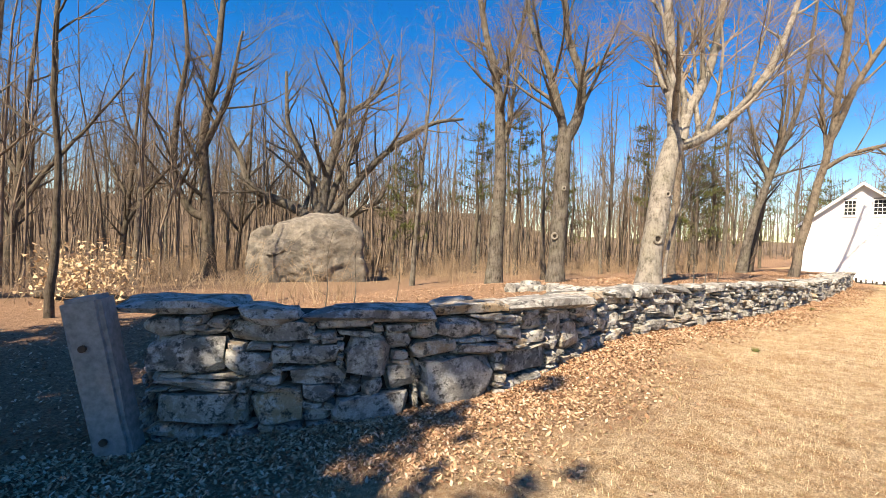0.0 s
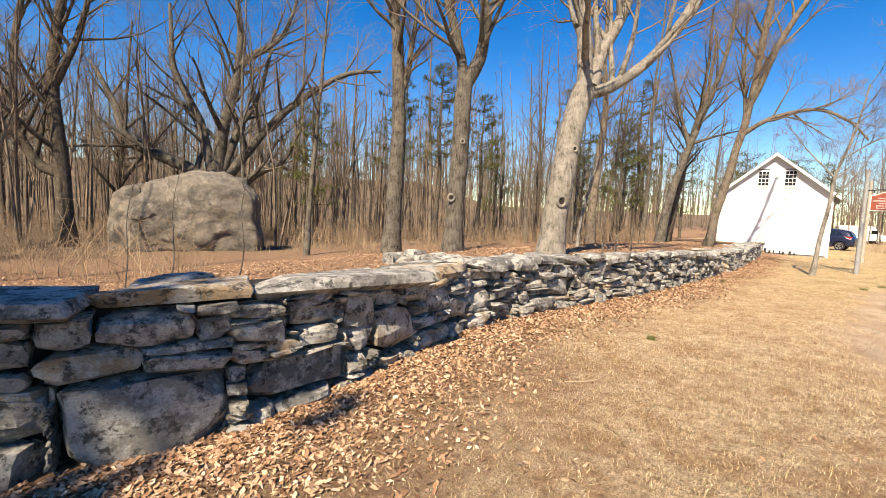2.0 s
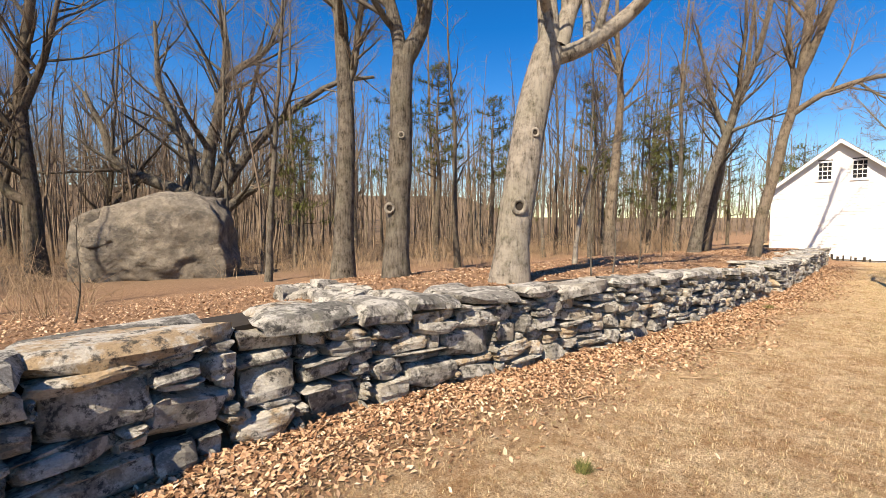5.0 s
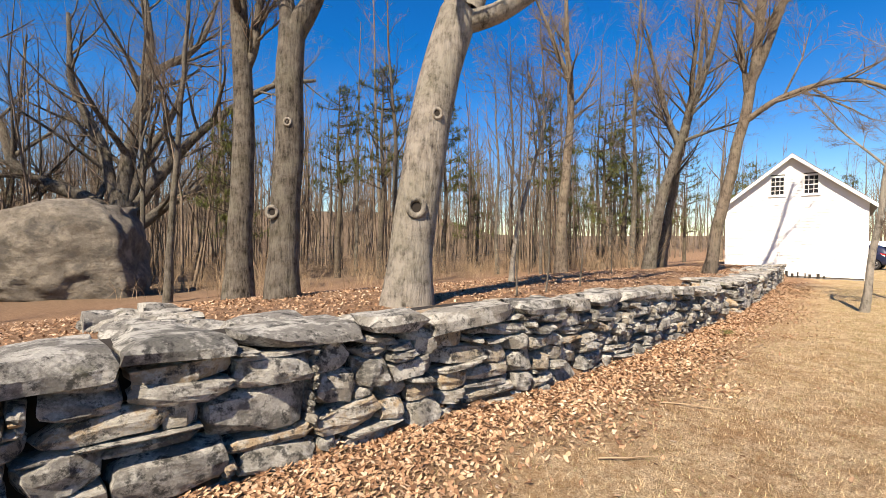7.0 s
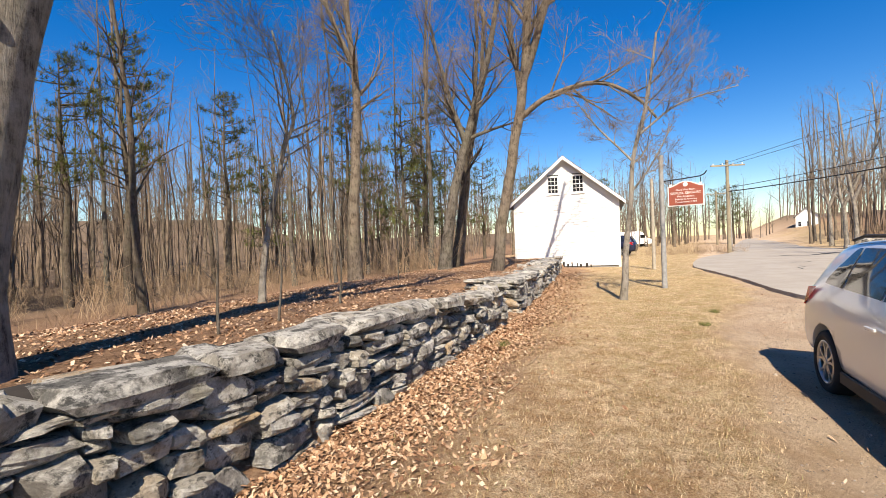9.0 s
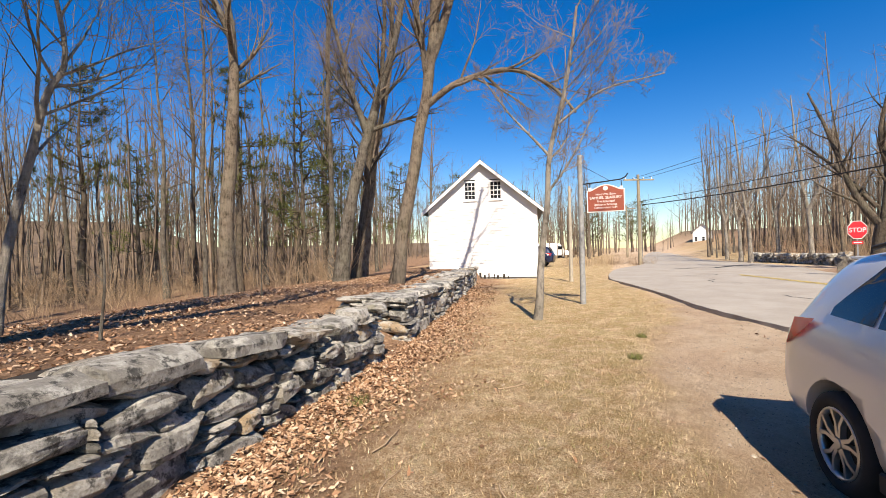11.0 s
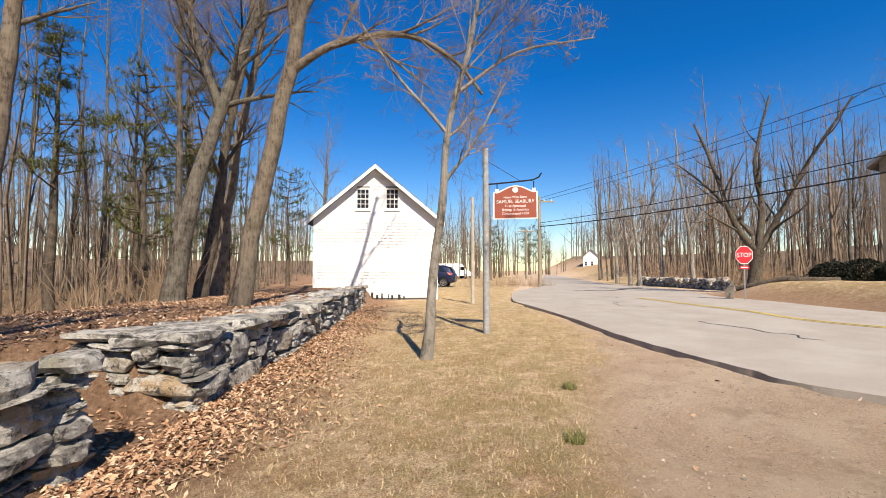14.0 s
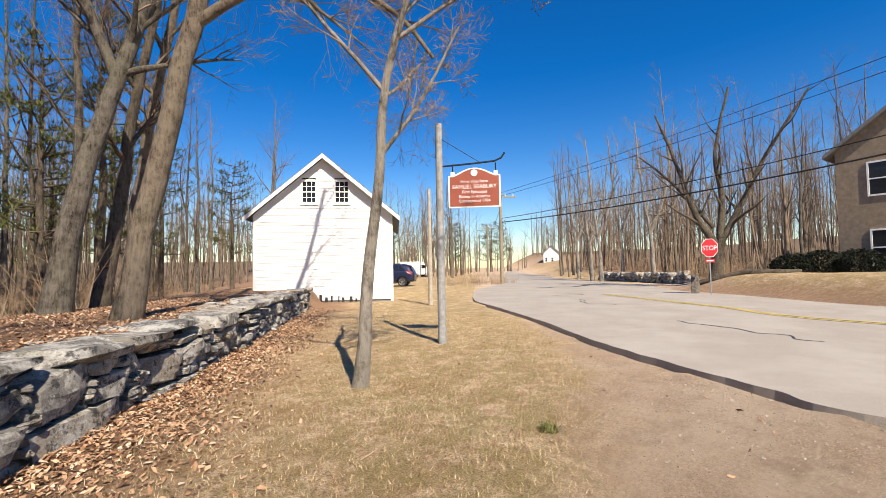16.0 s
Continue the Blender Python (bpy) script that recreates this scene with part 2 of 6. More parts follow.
def land(x, y):
    """Height of the ground."""
    d, along = off_wall(x, y)
    z = 0.0
    if d > 0:
        top = 0.04 + 0.62 * step(-1.0, 6.5, along) - 0.12 * step(14, 24, along)
        z = top * step(0.05, 0.5, d) - (top + 0.35) * step(2.5, 14.0, d) - 0.35 * step(14, 24, d)
        if along < -1.7:
            z *= step(-9.0, -1.7, along) if d < 3 else 1.0
    gap = edge_side([(12.4, 12.0), (12.2, 12.5), (11.5, 13.3)], x, y) if 10.6 < x < 13.4 and 11.4 < y < 15 else 9
    z *= step(0.42, 0.8, abs(gap))
    # the shoulder lies a little lower than the lawn
    z -= 0.13 * step(-2.9, -4.2, d) * step(5, 8, x) * step(17, 15.2, x)
    # the ground falls away towards the gate
    z -= 0.5 * min(1, max(0, (1.6 - x) / 5.6)) * (step(-3.4, -0.9, d) if d < 0 else 1 - 0.6 * step(1, 6, d))
    z += 0.035 * (noise.noise((x * 0.9, y * 0.9, 0)) + 0.5 * noise.noise((x * 2.7, y * 2.7, 3)))
    if x > 15:
        n, f = edge_side(NEAR_EDGE, x, y), edge_side(FAR_EDGE, x, y)
        if n < 0.15 and f > -0.15:
            z = -0.07
        elif n < 1.2 and f > -1.2 and abs(z) < 0.3:
            z = min(z, 0.015)
        if f < 0:
            z += 0.85 * step(0.0, 2.4, -f) * (1 - step(11.5, 13.7, y)) * (1 - 0.6 * step(36, 40, x)) + 2.2 * step(25, 90, -f)
    r = math.hypot(x - 8, y - 6)
    if r > 40:
        z += (13.0 - 7.5 * step(15, 40, x)) * step(40, 170, r) * step(-4, 14, max(d, -edge_side(FAR_EDGE, x, y) if x > 15 else -9))
    return z


# ---- ground ----
DIRT_EDGE = [(3.5, -30.0), (5.2, -4.0), (6.2, 2.0), (7.6, 4.6), (9.2, 5.9), (11.2, 7.3), (12.6, 8.4), (13.6, 9.2), (14.2, 9.55), (15.3, 10.05), (17.45, 10.65), (19.4, 11.6), (21.6, 13.1), (24.4, 15.3), (28.0, 18.6), (36.0, 23.3)]


def ground_axis(lo, hi, cell, far):
    mid = list(np.arange(lo, hi + cell / 2, cell))
    out, gap = [], cell
    while not out or out[-1] < far:
        gap *= 1.28
        out.append((out[-1] if out else 0) + gap)
    return [lo - v for v in reversed(out)] + mid + [hi + v for v in out]


def ground_material():
    m, nt, b = material("dry_lawn_and_leaf_litter", 1.0, 0, 0.1)

    def attr(name):
        a = nt.nodes.new("ShaderNodeAttribute")
        a.attribute_name = name
        return a.outputs["Fac"]

    fine, mid, big = tex(nt, "noise", 70, 6, 0.75), tex(nt, "noise", 7, 6, 0.7), tex(nt, "noise", 0.8, 4)
    lawn = ramp(nt, fine, [(0.34, (0.17, 0.10, 0.05)), (0.47, (0.60, 0.43, 0.265)), (0.62, (0.88, 0.72, 0.50))])
    lawn = mix(nt, ramp(nt, mid, [(0.42, grey(0)), (0.64, grey(0.7))]), lawn, (0.30, 0.165, 0.08))
    lawn = mix(nt, ramp(nt, tex(nt, "noise", 1.5, 7, 0.75), [(0.45, grey(0)), (0.62, grey(0.7))]), lawn, (0.35, 0.185, 0.09))
    lawn = mix(nt, ramp(nt, tex(nt, "noise", 3.3, 7, 0.8), [(0.55, grey(0)), (0.68, grey(0.6))]), lawn, (0.62, 0.49, 0.30))
    lawn = mix(nt, 0.6, lawn, ramp(nt, tex(nt, "noise", 17, 9, 0.8), [(0.38, grey(0.3)), (0.52, grey(1.0))]), "MULTIPLY")
    green = nt.nodes.new("ShaderNodeMath")
    green.operation = "MULTIPLY"
    nt.links.new(attr("green"), green.inputs[0])
    nt.links.new(ramp(nt, tex(nt, "noise", 3.0, 6, 0.75), [(0.4, grey(0)), (0.56, grey(1.0))]), green.inputs[1])
    lawn = mix(nt, green.outputs[0], lawn, ramp(nt, fine, [(0.34, (0.14, 0.115, 0.045)), (0.62, (0.44, 0.365, 0.17))]))
    dirt = ramp(nt, tex(nt, "noise", 45, 8, 0.8), [(0.3, (0.26, 0.18, 0.12)), (0.5, (0.48, 0.35, 0.24)), (0.72, (0.62, 0.49, 0.36))])
    dirt = mix(nt, ramp(nt, big, [(0.42, grey(0)), (0.6, grey(0.6))]), dirt, (0.60, 0.48, 0.35))
    dirt = mix(nt, ramp(nt, tex(nt, "noise", 2.2, 7, 0.75), [(0.5, grey(0)), (0.66, grey(0.6))]), dirt, (0.30, 0.215, 0.145))
    leaf = tex(nt, "voronoi", 16)
    litter = ramp(nt, tex(nt, "noise", 28, 5, 0.8), [(0.3, (0.11, 0.065, 0.042)), (0.48, (0.29, 0.18, 0.115)), (0.6, (0.44, 0.295, 0.195)), (0.75, (0.57, 0.42, 0.30))])
    litter = mix(nt, ramp(nt, mid, [(0.35, grey(0.0)), (0.65, grey(0.65))]), litter, (0.16, 0.09, 0.05))
    litter = mix(nt, ramp(nt, leaf, [(0.12, grey(0.45)), (0.4, grey(0))]), litter, (0.46, 0.29, 0.17))
    c = mix(nt, attr("dirt"), lawn, dirt)
    litter = mix(nt, attr("wild"), litter, ramp(nt, fine, [(0.3, (0.09, 0.065, 0.045)), (0.7, (0.24, 0.175, 0.12))]))
    c = mix(nt, attr("litter"), c, litter)
    nt.links.new(c, b.inputs["Base Color"])
    bump(nt, b, tex(nt, "noise", 26, 10, 0.85), 1.0, 0.055)
    return m


gx, gy = ground_axis(-12.0, 40.0, 0.26, 900), ground_axis(-6.0, 32.0, 0.26, 900)
gv, gd, masks = [], [], {"litter": [], "dirt": [], "green": [], "wild": []}
for y in gy:
    for x in gx:
        gv.append((x, y, land(x, y)))
        d, along = off_wall(x, y)
        w = 0.5 * noise.noise((x * 1.3, y * 1.3, 7)) + 0.3 * noise.noise((x * 4, y * 4, 2))
        reach = 1.5 if along > 2.5 else 2.6
        lit = step(-reach, -0.3, d + w * 0.9)
        if x > 26 and d < 6:
            lit *= 0.15
        dd = edge_side(DIRT_EDGE, x, y)
        dirt = step(0.5, -0.5, dd + w * 0.8) if x > 2 else 0.0
        f = edge_side(FAR_EDGE, x, y) if x > 20 else 9
        if f < 0:
            dirt, lit = max(0.6 * step(1.2, 0.0, -f), step(35, 37, x) * step(47, 45, x) * step(9.8, 11.3, y)), max(0.8 * step(2.0, 0.6, -f) * step(14, 12, y), step(4.0, 9.0, -f))
        gd.append(d)
        masks["wild"].append(step(9, 24, d) if f > 0 else step(8, 20, -f))
        masks["litter"].append(lit)
        masks["dirt"].append(dirt)
        masks["green"].append(0.55 * step(7, 15, x) * step(0.3, 2.5, -d) * (1 - dirt) + 0.12)
nx = len(gx)
gv_z = [p[2] for p in gv]
gf = [(j * nx + i, j * nx + i + 1, (j + 1) * nx + i + 1, (j + 1) * nx + i) for j in range(len(gy) - 1) for i in range(nx - 1)]
ground = mesh_ob("ground", gv, gf, ground_material(), smooth=True)
for key, values in masks.items():
    ground.data.attributes.new(key, "FLOAT", "POINT").data.foreach_set("value", values)
tagged(ground, "dry tan lawn with fallen brown leaves and bare dirt", "ground", kind="structure")

# ---- road ----


def road_material():
    m, nt, b = material("worn_asphalt", 0.85, 0, 0.35)
    c = ramp(nt, tex(nt, "noise", 90, 6, 0.8), [(0.3, (0.21, 0.185, 0.155)), (0.7, (0.385, 0.345, 0.295))])
    c = mix(nt, ramp(nt, tex(nt, "noise", 0.7, 6, 0.65), [(0.4, grey(0)), (0.62, grey(0.5))]), c, (0.40, 0.37, 0.325))
    nt.links.new(c, b.inputs["Base Color"])
    bump(nt, b, tex(nt, "noise", 120, 4), 0.5, 0.006)
    return m


ASPHALT = road_material()
CRACK = plain("road_crack_tar", (0.05, 0.05, 0.048), 0.8)
YELLOW = plain("faded_yellow_road_paint", (0.52, 0.40, 0.13), 0.8, 0, 0.4, 3.0)


def ribbon(left, right, z, drop, rag=0.0):
    """A slab between two edges with the same number of points, with thick sides."""
    a, b = smooth_line([(*p, 0) for p in left], 12), smooth_line([(*p, 0) for p in right], 12)
    v, f, n = [], [], 9
    for p, q in zip(a, b):
        for k in range(n):
            r = p.lerp(q, k / (n - 1))
            if k in (0, n - 1):
                r = r + Vector((noise.noise(r * 2.3), noise.noise(r * 2.1 + Vector((9, 0, 0))), 0)) * rag
            v.append((r.x, r.y, z))
        v += [(v[-n][0] - rag * 0.3, v[-n][1], z - drop), (v[-1][0] + rag * 0.3, v[-1][1], z - drop)]
    w = n + 2
    for i in range(len(a) - 1):
        for k in range(n - 1):
            f.append((i * w + k, i * w + k + 1, (i + 1) * w + k + 1, (i + 1) * w + k))
        f.append((i * w + n, i * w, (i + 1) * w, (i + 1) * w + n))
        f.append((i * w + n - 1, i * w + n + 1, (i + 1) * w + n + 1, (i + 1) * w + n - 1))
    return v, f


v, f = ribbon(NEAR_EDGE, FAR_EDGE, 0.03, 0.12, 0.05)
road = mesh_ob("road", v, f, ASPHALT)
tagged(road, "pale worn asphalt road with a crumbling edge", "road", kind="structure")


def strip(name, pts, width, z, mat, parent, wobble=0.0):
    line = smooth_line([(*p, 0) for p in pts], 10)
    v, f = [], []
    for i, p in enumerate(line):
        t = (line[min(i + 1, len(line) - 1)] - line[max(i - 1, 0)]).normalized()
        s = Vector((-t.y, t.x, 0))
        c = p + s * wobble * noise.noise(p * 1.7)
        w = width * (0.7 + 0.6 * abs(noise.noise(p * 3.1))) / 2 if wobble else width / 2
        v += [tuple(c + s * w + Vector((0, 0, z))), tuple(c - s * w + Vector((0, 0, z)))]
        if i:
            f.append((2 * i - 2, 2 * i - 1, 2 * i + 1, 2 * i))
    return mesh_ob(name, v, f, mat, parent)


CENTRE = [(21.8, -30.0), (22.2, -4.0), (24.85, 7.05), (28.0, 10.25), (32.8, 14.8)]
for off in (-0.14, 0.14):
    strip("yellow_line", [(x + off, y) for x, y in CENTRE], 0.14, 0.038, YELLOW, road)
strip("crack", [(23.8, 10.6), (23.0, 9.7), (22.4, 8.95), (21.7, 8.3)], 0.05, 0.035, CRACK, road, 0.5)
strip("crack", [(29.5, 14.6), (28.2, 14.2), (27.4, 13.0)], 0.05, 0.035, CRACK, road, 0.5)
strip("crack", [(31.0, 16.5), (32.4, 15.6), (33.0, 16.4)], 0.06, 0.035, CRACK, road, 0.5)
strip("crack", [(38.0, 20.0), (40.0, 18.4), (43.0, 18.6), (45.0, 17.6)], 0.5, 0.035, CRACK, road, 0.7)

# ---- stone walls ----


def rock_mesh(name, rng, cells=(4, 3, 3), rough=0.14, square=0.62):
    """A rough stone that fills about a unit cube: a gridded box drawn part of the way to an ellipsoid and broken up."""
    seen, v, f = {}, [], []

    def vert(p):
        if p not in seen:
            seen[p] = len(v)
            v.append(p)
        return seen[p]

    nx_, ny_, nz_ = cells
    for ax, (na, nb, nc) in enumerate(((ny_, nz_, nx_), (nz_, nx_, ny_), (nx_, ny_, nz_))):
        for side in (0, 1):
            for i in range(na):
                for j in range(nb):
                    q = []
                    for a, b in ((i, j), (i + 1, j), (i + 1, j + 1), (i, j + 1)):
                        p = [0, 0, 0]
                        p[(ax + 1) % 3], p[(ax + 2) % 3], p[ax] = a / na * 2 - 1, b / nb * 2 - 1, side * 2 - 1
                        q.append(vert(tuple(round(c, 4) for c in p)))
                    f.append(tuple(q if side else reversed(q)))
    seed = Vector((rng.uniform(0, 90), rng.uniform(0, 90), rng.uniform(0, 90)))
    cuts = []
    for _ in range(7):
        n = Vector((rng.uniform(-1, 1), rng.uniform(-1, 1), rng.uniform(-1, 1))).normalized()
        cuts.append((n, rng.uniform(0.98, 1.18) * (abs(n.x) + abs(n.y) + abs(n.z)) * 0.62))
    pts = []
    for p in v:
        p = Vector(p)
        ball = p.normalized() * 1.12
        q = p.lerp(ball, 1 - square)
        q += Vector((noise.noise(p * 1.1 + seed), noise.noise(p * 1.1 + seed * 1.7), noise.noise(p * 1.1 + seed * 2.3))) * rough * 2.2
        for n, reach in cuts:
            over = q.dot(n) - reach
            if over > 0:
                q -= n * over
        q += Vector((rng.uniform(-1, 1), rng.uniform(-1, 1), rng.uniform(-1, 1))) * rough * 0.2
        pts.append(tuple(q * 0.5))
    me = bpy.data.meshes.new(name)
    me.from_pydata(pts, [], f)
    me.materials.append(STONE)
    return me


srng = random.Random(4)
STONES = [rock_mesh("stone", srng, (5, 3, 4), 0.10, 0.76) for _ in range(40)]
SLABS = [rock_mesh("capstone", srng, (7, 4, 2), 0.07, 0.9) for _ in range(20)]


def along_line(line):
    pts = [Vector((x, y, 0)) for x, y in line]
    lens = [0]
    for a, b in zip(pts, pts[1:]):
        lens.append(lens[-1] + (b - a).length)

    def at(s):
        k = 0
        while k < len(pts) - 2 and s > lens[k + 1]:
            k += 1
        d = (pts[k + 1] - pts[k]).normalized()
        return pts[k] + d * (s - lens[k]), d

    return at, lens[-1]


def place_stone(name, me, centre, d, size, tilt, parent, rng):
    ob = new(name, me)
    ob.parent = parent
    yaw = math.degrees(math.atan2(d.y, d.x))
    ob.matrix_world = pose(*centre, rng.uniform(-4, 4), tilt, yaw + rng.uniform(-4, 4)) @ Matrix.Diagonal((*size, 1))
    return ob


def stone_wall(parent, line, top, seed, landmarks=(), cap=0.13, cap_depth=0.62, back=True, caps=(), start=0.0):
    """Dry-laid stones packed over the face of a wall, bottom up, with capstones over them. top(s): the wall's height; caps: the first capstones' lengths."""
    rng = random.Random(seed)
    at, total = along_line(line)
    cs, cz, low = 0.04, 0.03, -0.6
    ns, nz = int(total / cs), int(1.8 / cz)
    full = np.zeros((ns, nz), bool)
    for i in range(ns):
        p, d = at(i * cs)
        full[i, max(0, int((top(i * cs) - cap - low) / cz)):] = True
        full[i, :max(0, int((land(p.x + d.y * 0.15, p.y - d.x * 0.15) - 0.1 - low) / cz))] = True
    stones = []
    for s, z, w, h in landmarks:
        i0, i1, j0, j1 = max(0, int((s - w / 2) / cs)), min(ns, int((s + w / 2) / cs)), max(0, int((z - h / 2 - low) / cz)), int((z + h / 2 - low) / cz)
        full[i0:i1, j0:j1] = True
        stones.append((s, z, w, h))
    for j in range(nz):
        i = 0
        while i < ns:
            if full[i, j]:
                i += 1
                continue
            run = i
            while run < ns and not full[run, j]:
                run += 1
            big = rng.random()
            w = int(rng.uniform(0.22, 0.66) / cs * (1.25 if big > 0.85 else 1))
            if run - i < w * 1.45:
                w = run - i if run - i < 17 else (run - i) // 2
            h = int(rng.choice((0.08, 0.1, 0.13, 0.16, 0.2, 0.26)) / cz * (1.2 if big > 0.85 else 1))
            h = max(2, min(h, int(w * cs * 0.85 / cz)))
            k = 0
            while k < h and j + k < nz and not full[i:i + w, j + k].any():
                k += 1
            if j + k < nz and k >= h and full[i:i + w, min(nz - 1, j + k + 1)].all() and not full[i:i + w, j + k].any():
                k += 1
            full[i:i + w, j:j + k] = True
            stones.append(((i + w / 2) * cs, low + (j + k / 2) * cz, w * cs, k * cz))
            i += w
    for s, z, w, h in stones:
        p, d = at(s)
        inward = Vector((-d.y, d.x, 0))
        deep = rng.uniform(0.3, 0.45)
        c = p + inward * (deep / 2 + rng.uniform(-0.05, 0.06)) + Vector((0, 0, z))
        place_stone("stone", rng.choice(STONES), c, d, (w * 0.99, deep, h * 0.99), rng.uniform(-8, 8) if w < 0.6 else rng.uniform(-2, 2), parent, rng)
    s, caps = start, list(caps)
    while s < total - 0.1:
        w = caps.pop(0) if caps else min(rng.uniform(0.45, 1.1), total - s + 0.05)
        p, d = at(s + w / 2)
        inward = Vector((-d.y, d.x, 0))
        deep = cap_depth * rng.uniform(0.8, 1.15) * (0.62 if s > 10 else 1)
        thick = cap * rng.uniform(0.8, 1.45)
        c = p + inward * (deep / 2 - rng.uniform(-0.04, 0.1)) + Vector((0, 0, top(s + w / 2) - thick / 2 + rng.uniform(-0.03, 0.03)))
        slope = math.degrees(math.atan2(top(s) - top(s + w), w))
        place_stone("capstone", rng.choice(SLABS), c, d, (w * 0.98, deep, thick), slope + rng.uniform(-2.5, 2.5), parent, rng)
        if back:
            c2 = p + inward * (deep + 0.14) + Vector((0, 0, top(s + w / 2) - thick * 0.8 - rng.uniform(0.0, 0.06)))
            place_stone("stone", rng.choice(STONES), c2, d, (w * rng.uniform(0.5, 0.95), 0.38, 0.2), rng.uniform(-6, 6), parent, rng)
        s += w
    return total


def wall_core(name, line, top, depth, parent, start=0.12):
    """The wall's heart behind the face stones, near-black to paint shade into the gaps."""
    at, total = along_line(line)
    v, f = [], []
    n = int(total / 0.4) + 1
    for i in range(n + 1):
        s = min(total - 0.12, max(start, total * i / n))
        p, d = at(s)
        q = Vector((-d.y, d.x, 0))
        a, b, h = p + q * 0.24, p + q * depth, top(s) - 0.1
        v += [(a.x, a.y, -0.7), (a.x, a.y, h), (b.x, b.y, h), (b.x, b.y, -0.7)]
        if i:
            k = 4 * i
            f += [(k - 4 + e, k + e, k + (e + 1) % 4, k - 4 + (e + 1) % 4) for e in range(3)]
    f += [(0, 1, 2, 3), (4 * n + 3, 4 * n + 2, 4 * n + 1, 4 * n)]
    mesh_ob(name, v, f, DEEP_SHADE, parent)


# near-black that stands for shade between the wall stones and in knot hollows
DEEP_SHADE = plain("deep_shade_black", (0.03, 0.024, 0.019), 1.0, 0, 0.4, 12)
wall_one = empty("stone_wall", Matrix(), "long dry-laid grey fieldstone wall with flat lichened capstones", "stone wall")


def top_one(s):
    return 0.94 + 0.07 * step(1.2, 0.2, s) + 0.05 * step(2.2, 4.2, s) + 0.015 * math.sin(s * 1.7) - 0.04 * step(2.5, 7, s) - 0.06 * step(12, 15, s) - 0.13 * step(15.5, 18, s)


def top_two(s):
    return 0.74 - 0.06 * step(1.0, 4, s) + 0.08 * step(5, 9, s)


def top_end(s):
    return 0.73


# the stones that stand out, from the granite post on: way along, height, width, thickness
MARKS = [(0.42, 0.45, 0.8, 0.40), (0.5, 0.15, 0.9, 0.1), (0.5, -0.12, 0.86, 0.40), (1.25, 0.69, 0.9, 0.24), (1.64, 0.45, 0.7, 0.22), (1.05, 0.36, 0.5, 0.24), (2.06, 0.78, 0.67, 0.15),
         (2.33, 0.41, 0.54, 0.46), (1.78, 0.22, 0.69, 0.2), (1.34, -0.1, 0.58, 0.34), (2.7, 0.14, 0.38, 0.31), (2.43, -0.18, 0.94, 0.35), (3.45, 0.03, 1.0, 0.62), (3.11, 0.46, 0.61, 0.22), (2.65, 0.56, 0.3, 0.2)]
MARKS += [(5.22, 0.63, 0.43, 0.34), (5.75, 0.33, 0.66, 0.48), (5.24, 0.35, 0.35, 0.24), (4.71, 0.65, 0.46, 0.19), (4.68, 0.79, 0.53, 0.09), (4.78, 0.47, 0.5, 0.17), (4.6, 0.17, 1.0, 0.36), (4.2, 0.76, 0.39, 0.13),
          (4.23, 0.6, 0.42, 0.17), (5.62, 0.69, 0.4, 0.18), (6.05, 0.68, 0.42, 0.22), (6.57, 0.55, 0.55, 0.3), (7.05, 0.38, 0.5, 0.36), (6.42, 0.31, 0.5, 0.15), (6.5, 0.06, 0.7, 0.27)]
MARKS += [(7.6, 0.1, 0.5, 0.2), (7.66, 0.42, 0.46, 0.3), (8.2, 0.14, 0.5, 0.26), (8.12, 0.42, 0.42, 0.2), (8.28, 0.6, 0.5, 0.12), (9.21, 0.17, 0.6, 0.28), (9.72, 0.42, 0.66, 0.31), (8.9, 0.5, 0.56, 0.16), (8.72, 0.3, 0.36, 0.2),
          (9.86, 0.08, 0.55, 0.16), (8.72, 0.1, 0.42, 0.18), (10.36, 0.24, 0.5, 0.19), (14.85, 0.58, 0.7, 0.17), (14.8, 0.36, 0.44, 0.19), (15.22, 0.35, 0.4, 0.17), (15.58, 0.12, 0.7, 0.22), (15.75, 0.34, 0.5, 0.2), (16.3, 0.36, 0.6, 0.17)]
MARKS += [(17.24, 0.44, 0.5, 0.14), (17.55, 0.22, 0.5, 0.18), (17.0, 0.28, 0.4, 0.21), (17.46, 0.03, 0.7, 0.2), (18.1, 0.07, 0.42, 0.23), (18.2, 0.34, 0.5, 0.27), (17.74, 0.44, 0.44, 0.15)]
stone_wall(wall_one, WALL_A, top_one, 11, MARKS, caps=(1.27, 0.66, 1.5, 1.05, 2.1, 1.3, 0.9, 0.55, 0.6), start=-0.36)
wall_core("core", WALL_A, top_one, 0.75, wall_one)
END_ONE = [WALL_A[-1], (11.3, 12.75)]
stone_wall(wall_one, END_ONE, lambda s: 0.66 - 0.1 * s, 5, back=False)

wall_two = empty("stone_wall", Matrix(), "broad grey fieldstone wall with a squared end and flat slabs on top", "stone wall")
stone_wall(wall_two, WALL_B, top_two, 23, [(0.36, 0.45, 0.7, 0.24), (1.09, 0.42, 0.58, 0.38), (1.72, 0.34, 0.6, 0.24), (1.3, 0.08, 1.2, 0.26), (2.7, 0.27, 0.8, 0.42), (0.35, 0.2, 0.66, 0.2)], cap=0.13, cap_depth=0.8)
END_TWO = [(11.9, 13.78), (12.64, 12.78)]
stone_wall(wall_two, END_TWO, top_end, 31, [(0.46, 0.48, 0.44, 0.2), (0.78, 0.45, 0.21, 0.11), (0.95, 0.23, 0.6, 0.2), (1.06, 0.46, 0.3, 0.24)], cap=0.1, cap_depth=0.5, back=False)
